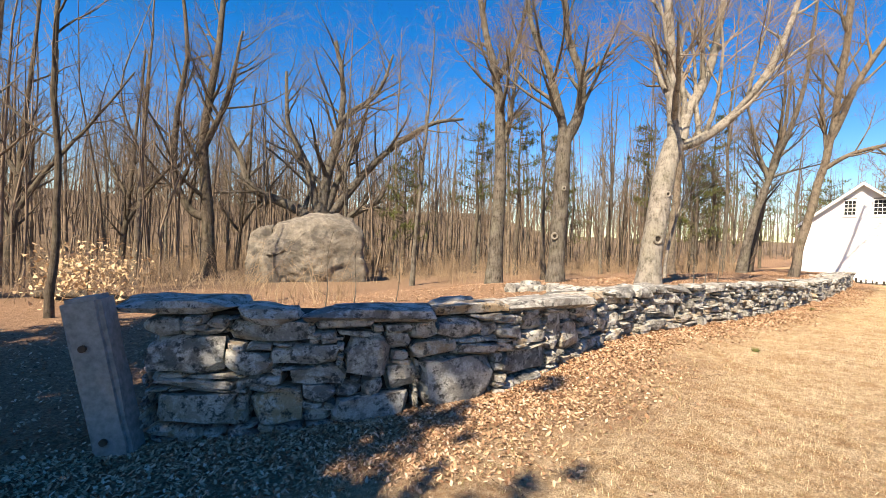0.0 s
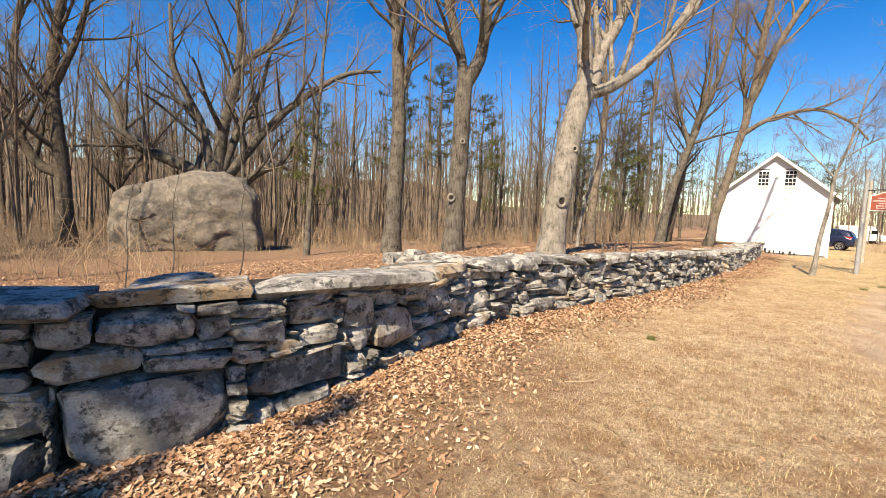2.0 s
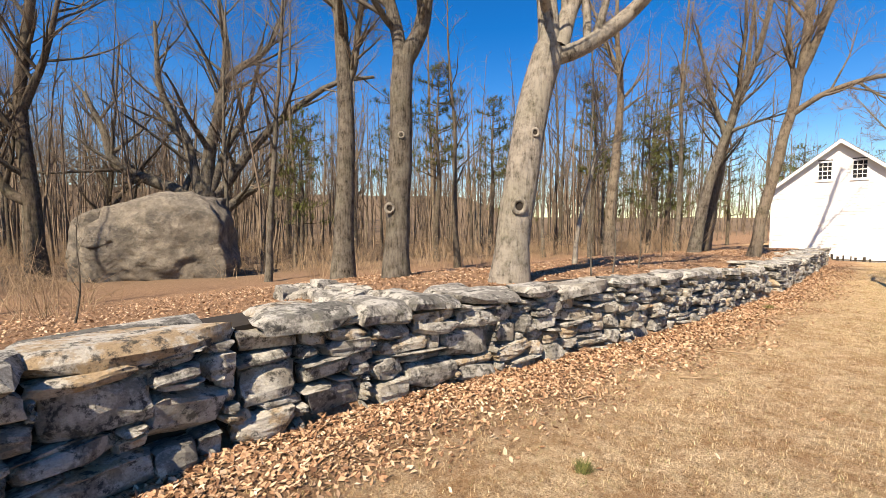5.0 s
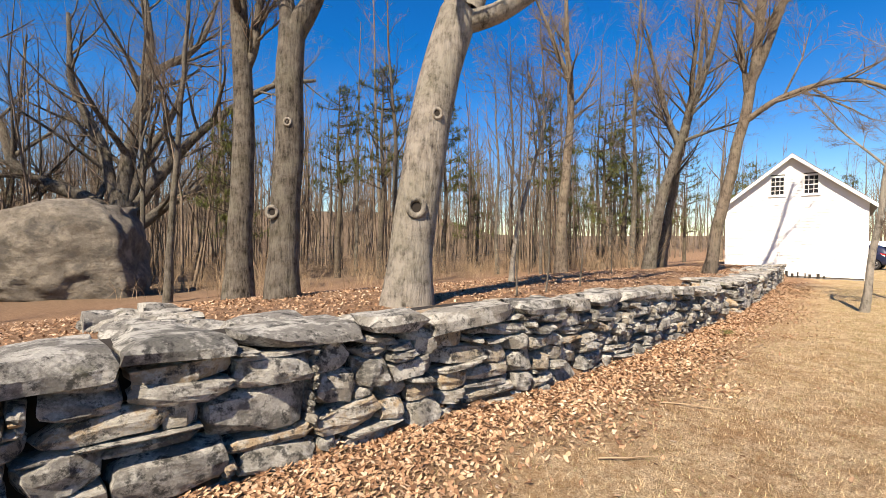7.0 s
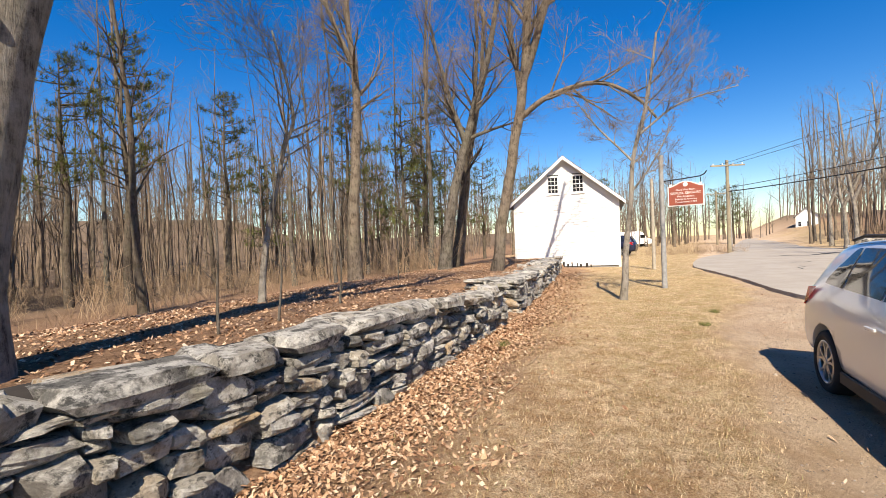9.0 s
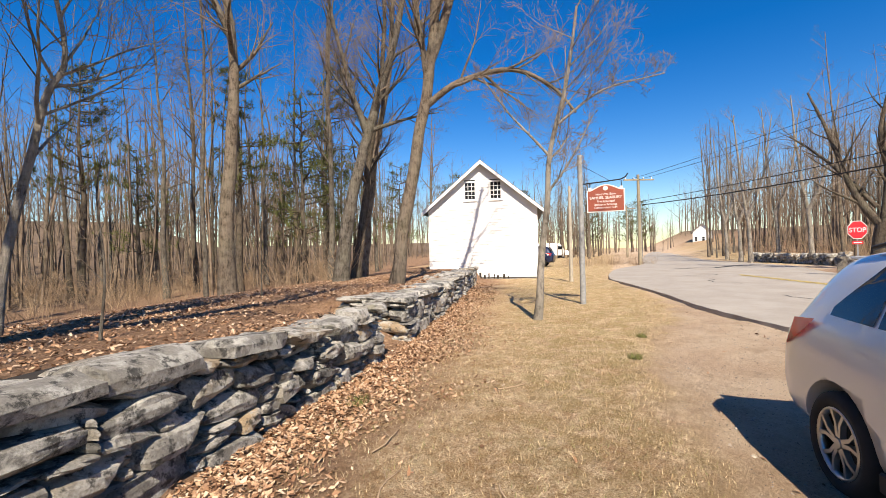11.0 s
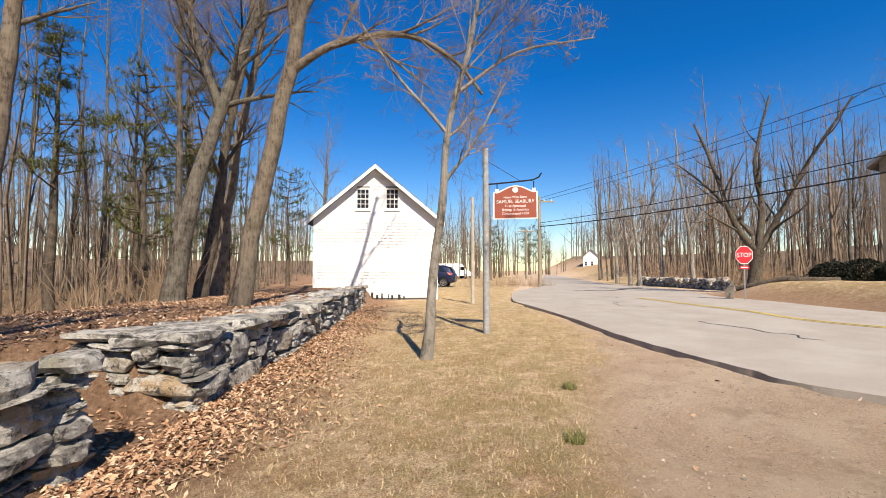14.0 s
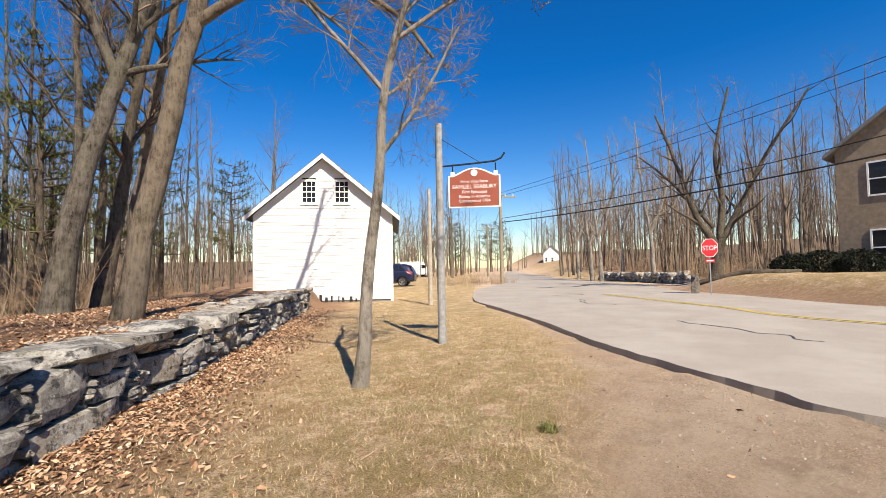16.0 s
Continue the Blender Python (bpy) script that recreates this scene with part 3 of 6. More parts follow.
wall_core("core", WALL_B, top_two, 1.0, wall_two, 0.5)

# ---- granite gatepost ----
GRANITE = plain("grey_granite", (0.30, 0.29, 0.275), 0.9, 0, 0.45, 14.0)
IRON = plain("rusted_iron", (0.10, 0.065, 0.045), 0.75, 0.4)
gatepost = empty("gatepost", pose(-4.12, 1.7, -0.62, 2, -11, 8), "leaning square-cut grey granite gatepost with drilled holes", "gatepost")
bm = box_bm(0.36, 0.32, 1.72, bevel=0.04)
bmesh.ops.subdivide_edges(bm, edges=[e for e in bm.edges if e.calc_length() > 0.5], cuts=7)
for q in bm.verts:
    q.co += Vector((noise.noise(q.co * 5), noise.noise(q.co * 5 + Vector((7, 0, 0))), 0)) * 0.015
part("shaft", bm, GRANITE, gatepost)
for hz in (0.3, 1.24):
    part("iron_plug", cyl_bm(0.035, 0.035, 0.03, pose(-0.03, -0.172, hz, 90, 0, 0), 10), IRON, gatepost, "rusty iron plug in a drilled hole")

# ---- boulder ----


def boulder(name, centre, size, rot, label, seed, category="boulder"):
    bm = bmesh.new()
    bmesh.ops.create_icosphere(bm, subdivisions=5, radius=1)
    off = Vector((seed, seed * 2.1, seed * 0.7))
    for q in bm.verts:
        p = q.co.copy()
        m = max(abs(p.x), abs(p.y), abs(p.z))
        box = p / m
        p = p.lerp(box, 0.6)
        p.x *= 1 - 0.16 * p.z
        p.z += 0.16 * p.x * (p.z > 0)
        p *= 1 + 0.16 * noise.noise(p * 1.2 + off) + 0.1 * abs(noise.noise(p * 2.3 + off)) - 0.07 * abs(noise.noise(p * 5 + off)) + 0.03 * noise.noise(p * 9 + off)
        q.co = p
    ob = part(name, bm, BOULDER, smooth=True)
    ob.matrix_world = pose(*centre, 0, 0, rot) @ Matrix.Diagonal((*size, 1))
    return tagged(ob, label, category)


boulder("boulder", (-7.6, 22.4, 0.85), (2.7, 2.0, 2.0), 12, "huge rounded grey boulder in brush, dappled with branch shadows", 3.0)
boulder("boulder", (-10.1, 21.6, 0.4), (0.8, 0.7, 1.75), 0, "upright pale grey rock leaning on the huge boulder", 8.0)

# ---- rubble row behind the wall ----
rrng = random.Random(9)
for i in range(40):
    t = i / 39
    x, y = 3.5 - 2.3 * t + rrng.uniform(-0.45, 0.45), 7.3 + 3.2 * t + rrng.uniform(-0.35, 0.35)
    w = rrng.uniform(0.22, 0.6)
    ob = new("rock", rrng.choice(STONES))
    h = w * rrng.uniform(0.4, 0.65)
    ob.matrix_world = pose(x, y, land(x, y) + h * 0.12, rrng.uniform(-12, 12), rrng.uniform(-12, 12), rrng.uniform(0, 360)) @ Matrix.Diagonal((w, w * 0.75, h, 1))
    tagged(ob, "grey lichened rock in a tumbled row among leaves", "rock", "tumbled rocks behind the wall")

# ---- trees ----
SIDES = (10, 5, 3, 3, 3)
RINGS = (10, 6, 4, 2, 1)


def branch(rng, wood, twigs, p, d, length, r, level, last, kids, rise=0.05, wob=0.16):
    n = RINGS[level]
    pts, rad, way = [p], [r], d
    for i in range(n):
        way = (way + Vector((rng.uniform(-1, 1), rng.uniform(-1, 1), rng.uniform(-1, 1))) * wob + Vector((0, 0, rise))).normalized()
        pts.append(pts[-1] + way * (length / n))
        rad.append(r * (1 - 0.8 * (i + 1) / n))
    add_tube(wood if level < 2 else twigs, pts, rad, SIDES[level])
    if level < last:
        spawn(rng, wood, twigs, pts, rad, length, level, last, kids, 0.25, rise, wob)


def spawn(rng, wood, twigs, pts, rad, length, level, last, kids, start, rise=0.05, wob=0.16):
    """Side branches along a limb."""
    n = len(pts) - 1
    for k in range(kids[level]):
        f = start + (1 - start) * (k + rng.random()) / kids[level]
        i = min(n - 1, int(f * n))
        t = f * n - i
        p = pts[i].lerp(pts[i + 1], t)
        way = (pts[i + 1] - pts[i]).normalized()
        side = Vector((rng.gauss(0, 1), rng.gauss(0, 1), rng.gauss(0.25, 0.8)))
        side = (side - way * side.dot(way)).normalized()
        a = radians(rng.uniform(25, 60))
        r = max(0.004, (rad[i] * (1 - t) + rad[i + 1] * t) * rng.uniform(0.4, 0.62))
        branch(rng, wood, twigs, p, way * math.cos(a) + side * math.sin(a), length * rng.uniform(0.42, 0.8) * (1.15 - 0.5 * f), r, level + 1, last, kids, rise, wob)


def bare_tree(name, base, stems, bark, label, seed, kids=(0, 12, 7, 5, 4), last=4, start=0.3, reach=1.0, group="", grow=1.0):
    """A leafless tree whose main stems follow given lines (side, depth, height from the base, thickness)."""
    rng = random.Random(seed)
    wood, twigs = [], []
    for pts, r0, r1 in stems:
        pts = [tuple(c * grow for c in q) for q in pts]
        r0, r1 = r0 * grow, r1 * grow
        line = smooth_line(pts, 5)
        n = len(line)
        flare = pts[0][2] < 0.05
        line = [q + Vector((noise.noise(q * 0.9 + Vector((seed, 0, 0))), noise.noise(q * 0.9 + Vector((0, seed, 5))), 0)) * 0.06 for q in line]
        rad = [(r0 + (r1 - r0) * i / (n - 1)) * (1 + (0.3 * max(0, 1 - i / 2.5) if flare else 0)) * (1 + 0.06 * noise.noise((i * 0.8, seed, 0))) for i in range(n)]
        add_tube(wood, line, rad, 16 if r0 > 0.12 else 8)
        length = sum((b - a).length for a, b in zip(line, line[1:]))
        if flare and len(stems) > 2 and pts[-1][2] < 5.5:
            continue
        spawn(rng, wood, twigs, line, rad, min(length, 6.5) * 0.7 * reach, 0, last, kids[1:], start if flare else 0.15)
    tree = empty(name, Matrix.Translation(base), label, "tree", group)
    fast_mesh("trunk", *skin(wood), bark, tree)
    fast_mesh("crown", *skin(twigs), TWIG, tree)
    return tree


def on_land(x, y, sink=0.12):
    return (x, y, land(x, y) - sink)


def knot(tree, place, r, lean=0.0):
    """A healed branch scar: a raised ring round a dark hollow, on the side turned to the lawn."""
    bm = bmesh.new()
    at = Vector(place) - tree.matrix_world.translation
    m = Matrix.Translation(at) @ pose(0, 0, 0, 90, lean, 0)
    rings = [[bm.verts.new(m @ Vector(((r + r * 0.38 * math.cos(b)) * math.cos(a), (r + r * 0.38 * math.cos(b)) * math.sin(a) * 1.1, r * 0.38 * math.sin(b)))) for b in [2 * math.pi * i / 8 for i in range(8)]] for a in [2 * math.pi * i / 20 for i in range(20)]]
    for i in range(20):
        for j in range(8):
            bm.faces.new((rings[i][j], rings[(i + 1) % 20][j], rings[(i + 1) % 20][(j + 1) % 8], rings[i][(j + 1) % 8]))
    bmesh.ops.recalc_face_normals(bm, faces=bm.faces[:])
    part("knot_ring", bm, BARK_PALE, tree, "raised pale ring round a hollow", True)
    # a flat near-black disc gives the hollow its shade
    part("hollow", cyl_bm(r * 0.95, r * 0.8, 0.02, m @ Matrix.Translation((0, 0, -0.02)), 16), DEEP_SHADE, tree, "dark knot hollow")


# stout old maple with a knot hole
oak_b = bare_tree("tree", on_land(5.1, 9.8), [
    ([(0, 0, 0), (0.1, 0.03, 1.2), (0.32, 0.1, 2.6), (0.62, 0.22, 3.9)], 0.285, 0.25),
    ([(0.6, 0.2, 3.75), (0.6, 0.25, 4.8), (0.52, 0.3, 6.0), (0.35, 0.4, 8.5), (0.4, 0.6, 11)], 0.19, 0.06),
    ([(0.65, 0.2, 3.75), (1.25, 0.1, 3.95), (2.05, 0.0, 4.6), (2.75, -0.1, 5.6), (3.45, 0.0, 7.0), (4.05, 0.2, 8.6)], 0.15, 0.05),
    ([(0.75, 0.2, 3.9), (1.1, 0.4, 4.7), (1.65, 0.5, 5.9), (2.05, 0.7, 7.6), (2.25, 0.8, 10)], 0.17, 0.05),
], BARK_PALE, "stout pale grey bare tree with a round knot hole", 21, reach=1.1, grow=1.1)
knot(oak_b, (5.2, 9.53, 1.98), 0.105)
knot(oak_b, (5.47, 9.6, 3.25), 0.06)
oak_a = bare_tree("tree", on_land(3.0, 11.8), [
    ([(0, 0, 0), (0.03, 0, 1.4), (0.08, 0, 3.0), (0.1, 0, 4.5)], 0.25, 0.21),
    ([(0.08, 0, 4.4), (-0.05, 0, 5.2), (-0.5, 0, 6.6), (-1.0, 0.2, 8.0), (-1.3, 0.4, 10.5)], 0.15, 0.05),
    ([(0.12, 0, 4.4), (0.5, 0, 5.2), (0.55, 0, 6.3), (0.05, 0.1, 8.0), (-0.1, 0.2, 11)], 0.19, 0.05),
], BARK, "tall grey-brown bare tree that forks in two", 33, reach=1.0, grow=1.08)
knot(oak_a, (2.86, 11.56, 2.0), 0.085)
knot(oak_a, (3.1, 11.57, 3.55), 0.055)
oak_c = bare_tree("tree", on_land(1.37, 14.6), [
    ([(0, 0, 0), (0.06, 0, 2.4), (0.1, 0, 4.6), (-0.05, 0, 7.0), (-0.3, 0, 8.4), (-0.9, 0.2, 11.0), (-1.0, 0.3, 14)], 0.30, 0.07),
    ([(0.1, 0, 5.4), (0.35, 0, 6.1), (0.45, 0, 7.2), (0.7, 0.1, 9.0)], 0.13, 0.05),
    ([(-0.2, 0, 8.0), (0.5, 0.2, 9.2), (1.0, 0.2, 11.5)], 0.14, 0.04),
], BARK, "tall straight grey-brown bare tree", 35, start=0.45, reach=0.9)
# old many-stemmed tree behind the boulder
bare_tree("tree", on_land(-9.1, 29.0), [
    ([(0, 0, 0), (0.1, 0, 1.5), (0.2, 0, 3.0)], 0.55, 0.45),
    ([(0.0, 0, 1.8), (-0.8, 0, 2.9), (-1.9, 0, 3.4), (-3.2, 0, 4.0), (-3.8, 0.2, 5.4), (-4.6, 0.4, 6.8)], 0.30, 0.08),
    ([(0.1, 0, 2.6), (0.3, 0, 4.6), (0.8, 0, 6.5), (0.9, 0.2, 8.8), (0.5, 0.3, 11)], 0.28, 0.07),
    ([(0.5, 0, 6.0), (1.2, 0, 7.5), (2.5, 0.2, 8.6), (3.2, 0.3, 10.5)], 0.17, 0.05),
    ([(0.2, 0, 2.2), (1.4, 0, 4.0), (3.0, 0, 5.8), (5.0, 0, 7.2), (6.6, 0.2, 7.6)], 0.22, 0.06),
    ([(0.3, 0, 1.8), (1.6, 0, 2.9), (2.7, 0, 3.6), (3.4, 0.1, 5.0)], 0.20, 0.06),
    ([(0.0, 0, 2.6), (-0.6, 0, 5.0), (-1.6, 0.2, 7.0), (-1.8, 0.3, 9.5)], 0.22, 0.06),
    ([(0.2, 0, 2.6), (0.9, 0.2, 4.8), (1.6, 0.4, 6.2), (2.2, 0.5, 9.0)], 0.18, 0.05),
], BARK, "spreading old bare tree with many heavy stems", 41, kids=(0, 10, 6, 5, 3), reach=1.5, grow=1.5)
# double trunk at the left of the boulder
bare_tree("tree", on_land(-13.9, 23.4), [
    ([(0, 0, 0), (-0.1, 0, 2.4), (-0.3, 0, 5.0), (0.1, 0, 8.0), (0.3, 0.2, 11.5)], 0.24, 0.07),
    ([(-0.1, 0, 2.2), (-0.7, 0, 2.5), (-1.25, 0, 3.4), (-1.35, 0, 4.6), (-1.2, 0, 6.4), (-1.0, 0.1, 8.4), (-1.5, 0.2, 11.5)], 0.16, 0.05),
    ([(-0.25, 0, 4.8), (0.5, 0, 6.6), (0.9, 0.2, 9.0)], 0.12, 0.04),
], BARK_DARK, "dark double-trunked bare tree in brush", 43, reach=1.4, grow=1.6)
tan_tree = bare_tree("tree", on_land(15.15, 17.05), [
    ([(0, 0, 0), (0.2, -0.1, 1.5), (0.5, -0.3, 3.4), (0.8, -0.45, 5.0), (1.0, -0.6, 7.0), (1.25, -0.7, 10.0), (1.4, -0.8, 13.5), (1.5, -0.8, 17)], 0.185, 0.1),
    ([(0.78, -0.45, 4.9), (1.4, -1.2, 5.5), (2.3, -2.2, 5.7), (2.9, -3.0, 5.2), (3.3, -3.5, 4.4)], 0.10, 0.03),
    ([(0.9, -0.5, 6.0), (1.7, -1.2, 9), (3.0, -2.1, 12), (3.8, -2.6, 15.5)], 0.13, 0.07),
    ([(0.85, -0.5, 5.6), (0.5, -0.6, 7.4), (0.3, -0.7, 10.0)], 0.09, 0.03),
], BARK_TAN, "leaning tan-barked bare tree beside the stone wall", 51, start=0.5, reach=0.85)
bare_tree("tree", on_land(15.2, 20.5), [
    ([(0, 0, 0), (0.25, -0.15, 2.2), (0.6, -0.4, 4.0), (1.3, -0.8, 6.8), (1.9, -1.2, 9.5), (2.2, -1.4, 14)], 0.24, 0.06),
    ([(0.8, -0.5, 5.0), (0.2, -0.4, 6.8), (-0.4, -0.2, 9.5)], 0.12, 0.04),
], BARK, "tall dark bare tree behind the stone wall", 53, start=0.45, reach=0.85)
bare_tree("tree", on_land(17.3, 22.95), [
    ([(0, 0, 0), (0.1, -0.4, 2.5), (0.2, -0.9, 5.0), (0.5, -1.6, 8.0), (0.6, -1.8, 11)], 0.2, 0.06),
], BARK_TAN, "slender tan bare tree behind the stone wall", 54, start=0.4, reach=0.9)
bare_tree("tree", on_land(16.3, 21.6), [
    ([(0, 0, 0), (0.3, -0.2, 2.5), (0.5, -0.5, 5.0), (0.9, -0.8, 8.0), (1.0, -0.8, 12)], 0.17, 0.05),
], BARK_DARK, "slender dark bare tree behind the stone wall", 56, start=0.3, reach=0.9)
bare_tree("tree", on_land(12.0, 21.6), [
    ([(0, 0, 0), (0.0, 0, 2.5), (0.2, 0, 5.2), (0.3, 0, 7.5), (0.1, 0, 9.5), (0.0, 0, 13)], 0.25, 0.06),
    ([(0.25, 0, 8.0), (-0.5, 0.1, 9.8), (-1.2, 0.2, 11.5)], 0.12, 0.04),
], BARK_TAN, "tall straight bare tree with a forked top", 55, start=0.5, reach=0.8)
bare_tree("tree", on_land(-2.0, 18.6), [([(0, 0, 0), (0.2, 0, 4.0), (0.5, 0, 8.0), (0.7, 0, 12)], 0.12, 0.03)], BARK, "slender bare young tree", 57, start=0.4, reach=0.7)
bare_tree("tree", on_land(7.75, 14.0), [([(0, 0, 0), (0.15, 0.1, 1.3), (0.5, 0, 2.9), (0.7, 0, 3.6), (0.4, 0.2, 5.2)], 0.065, 0.02)], BARK_PALE, "slender pale bare sapling among fallen leaves", 58, start=0.35, reach=0.8)
# young street tree beside the sign
bare_tree("tree", on_land(15.95, 12.87, 0.05), [
    ([(0, 0, 0), (0.05, -0.1, 1.2), (0.12, -0.25, 2.4), (0.16, -0.3, 3.6), (0.4, -0.6, 5.0), (0.5, -0.8, 6.4)], 0.085, 0.025),
    ([(0.14, -0.28, 2.7), (0.4, -0.6, 3.3), (0.7, -1.0, 4.2)], 0.03, 0.012),
    ([(0.2, -0.35, 4.0), (0.9, -1.1, 4.7), (1.6, -2.0, 4.9)], 0.03, 0.01),
    ([(0.15, -0.3, 3.4), (-0.3, 0.4, 4.4), (-0.6, 0.8, 5.2)], 0.03, 0.01),
], BARK_PALE, "slim young pale bare tree standing in the lawn", 59, kids=(0, 8, 6, 5, 3), start=0.55, reach=0.62)
# big trees at the edge of the clearing
for k, (x, y, s) in enumerate(((-17.5, 8.5, 1.0), (-18.5, 16.0, 1.1), (-19.0, 23.5, 1.1), (-15.0, 29.5, 1.1))):
    bare_tree("tree", on_land(x, y), [
        ([(0, 0, 0), (0.1, 0, 1.6 * s), (0.3, 0, 3.2 * s), (0.5, 0.2, 6.5 * s), (0.9, 0.4, 12 * s)], 0.2, 0.05),
        ([(0.25, 0, 2.8 * s), (1.3, 0.4, 4.6 * s), (2.6, 0.9, 6.4 * s), (4.2, 1.3, 8.6 * s)], 0.12, 0.03),
        ([(0.35, 0, 4.2 * s), (-0.9, 0.3, 6.0 * s), (-1.8, 0.5, 9.0 * s)], 0.1, 0.03),
    ], BARK_DARK, "dark bare tree with wide forked limbs", 110 + k, kids=(0, 11, 7, 5, 3), reach=0.9, group="trees round the clearing")
# saplings before the boulder
for k, (x, y) in enumerate(((-3.0, 8.4), (-3.6, 8.0), (-2.0, 9.3), (6.9, 10.6), (7.6, 11.2), (8.7, 12.3), (11.4, 16.2))):
    bare_tree("sapling", on_land(x, y, 0.05), [([(0, 0, 0), (0.05, 0.03, 0.7), (0.02, 0.08, 1.5), (0.15, 0.1, 2.3)], 0.016, 0.004)], BARK, "thin leafless sapling in fallen leaves", 70 + k, kids=(0, 7, 4, 0, 0), last=2, start=0.25, reach=0.5, group="saplings")
# bare trees across the road
bare_tree("tree", on_land(40.3, 11.0), [
    ([(0, 0, 0), (0.05, -0.05, 1.2), (0.0, -0.2, 2.2)], 0.34, 0.3),
    ([(0, -0.1, 2.0), (-0.3, 0.9, 4.0), (-0.5, 1.6, 6.5), (-0.4, 2.6, 9.5)], 0.2, 0.05),
    ([(0, -0.2, 2.0), (0.2, -0.4, 4.5), (0.1, -0.2, 7.0), (0.3, -0.9, 10.5)], 0.2, 0.05),
    ([(0, -0.2, 2.1), (0.2, -1.3, 4.2), (0.3, -2.4, 6.6), (0.2, -4.2, 9.6)], 0.18, 0.05),
    ([(0, 0, 3.0), (0.1, 1.9, 5.6), (0.2, 3.6, 7.4)], 0.12, 0.04),
], BARK_DARK, "spreading dark bare tree by the roadside", 81, kids=(0, 9, 6, 5, 0), last=3, reach=0.85)
for k, (x, y, h) in enumerate(((49.6, 19.6, 12), (51.8, 21.0, 11), (53.5, 18.8, 13), (47.5, 15.3, 12), (57.3, 24.0, 12))):
    bare_tree("tree", on_land(x, y), [
        ([(0, 0, 0), (0.1, 0.1, h * 0.25), (0.0, 0.4, h * 0.45), (0.2, 0.8, h * 0.75), (0.2, 1.0, h)], 0.16, 0.035),
        ([(0.05, 0.2, h * 0.3), (0.1, -0.9, h * 0.55), (0.2, -1.6, h * 0.95)], 0.14, 0.03),
    ], BARK_PALE, "tall pale forked bare tree by the road", 90 + k, kids=(0, 9, 6, 4, 0), last=3, start=0.35, reach=0.8, group="roadside trees")

# woodland trees: a few kinds, then copies
KINDS = []
for k in range(9):
    krng = random.Random(100 + k)
    h = krng.uniform(12, 17)
    lean = krng.uniform(-0.9, 0.9)
    stems = [([(0, 0, 0), (lean * 0.2, 0.1, h * 0.25), (lean * 0.5, 0, h * 0.5), (lean * 0.8, 0.2, h * 0.75), (lean, 0.3, h)], krng.uniform(0.07, 0.15), 0.02)]
    if k % 2:
        stems.append(([(lean * 0.4, 0, h * 0.4), (lean * 0.4 + krng.uniform(-1.2, 1.2), 0.3, h * 0.6), (lean * 0.4 + krng.uniform(-2, 2), 0.5, h * 0.9)], 0.06, 0.015))
    KINDS.append(bare_tree("tree", (0, 0, 0), stems, (BARK, BARK_TAN, BARK_DARK)[k % 3], "slender bare woodland tree", 200 + k, kids=(0, 13, 5, 4, 0), last=3, start=0.28, reach=0.75, group="woodland trees"))


def pine_tree(name, base, height, label, seed, spread=2.6, low=0.35, lush=1.0, group="pines", broad=0.014):
    """A pine: a straight trunk, uneven limbs and tufted sprays of needles with gaps between them."""
    rng = random.Random(seed)
    wood, cs = [], []
    add_tube(wood, [Vector((0.2 * noise.noise((i * 0.4, seed, 0)), 0.2 * noise.noise((0, i * 0.4, seed)), height * i / 9)) for i in range(10)], [0.2 * (1 - i / 9.6) * height / 11 for i in range(10)], 8)
    for w in range(13):
        f = low + (1 - low) * w / 12.6
        g = (f - low) / (1 - low)
        for k in range(rng.choice((2, 3, 4))):
            a = rng.uniform(0, 2 * math.pi)
            ln = spread * (0.35 + 0.65 * math.sin(math.pi * min(1, 0.25 + 0.75 * g))) * rng.uniform(0.45, 1.2)
            d = Vector((math.cos(a), math.sin(a), rng.uniform(0.0, 0.5))).normalized()
            p = Vector((0, 0, height * f + rng.uniform(-0.3, 0.3)))
            pts = [p, p + d * ln * 0.5, p + d * ln + Vector((0, 0, 0.15 * ln))]
            add_tube(wood, pts, [0.04, 0.025, 0.008], 3)
            for _ in range(int((5 + ln * 4) * lush)):
                c = p + d * ln * rng.uniform(0.35, 1.05) + Vector((rng.gauss(0, 0.2), rng.gauss(0, 0.2), rng.gauss(0.08, 0.1))) * (0.6 + ln * 0.3)
                cs.append(tuple(c))
    c = np.repeat(np.array(cs), 16, axis=0)
    nr = np.random.default_rng(seed)
    t = nr.normal(0, 1, c.shape) + (0, 0, 0.5)
    t *= (nr.uniform(0.14, 0.3, len(c)) / np.linalg.norm(t, axis=1))[:, None]
    s = np.cross(t, (0.1, 0.2, 1.0))
    s *= broad / (np.linalg.norm(s, axis=1)[:, None] + 1e-6)
    c = c + t * 0.15
    v = np.stack([c - s, c + s, c + t], 1).reshape(-1, 3)
    tree = empty(name, Matrix.Translation(base), label, "tree", group)
    fast_mesh("trunk", *skin(wood), BARK_DARK, tree)
    fast_mesh("crown", v, np.arange(len(v)).reshape(-1, 3), PINE, tree, False)
    return tree


# dense conifers by the gate, whose crowns shade the gatepost
for k, (x, y) in enumerate(((-8.2, -6.5), (-10.5, -5.2), (-13.0, -4.2), (-9.9, -8.3))):
    pine_tree("pine_tree", on_land(x, y), 14.5, "dense dark green conifer beside the gate", 305 + k, 3.3, 0.26, 4.0, "conifers by the gate", 0.06)
PINES = [pine_tree("pine_tree", (0, 0, 0), 11.0, "tall thin green pine with gaps in its crown", 301, 2.2, 0.45), pine_tree("pine_tree", (0, 0, 0), 8.5, "bushy green pine with drooping boughs", 302, 2.6, 0.3)]


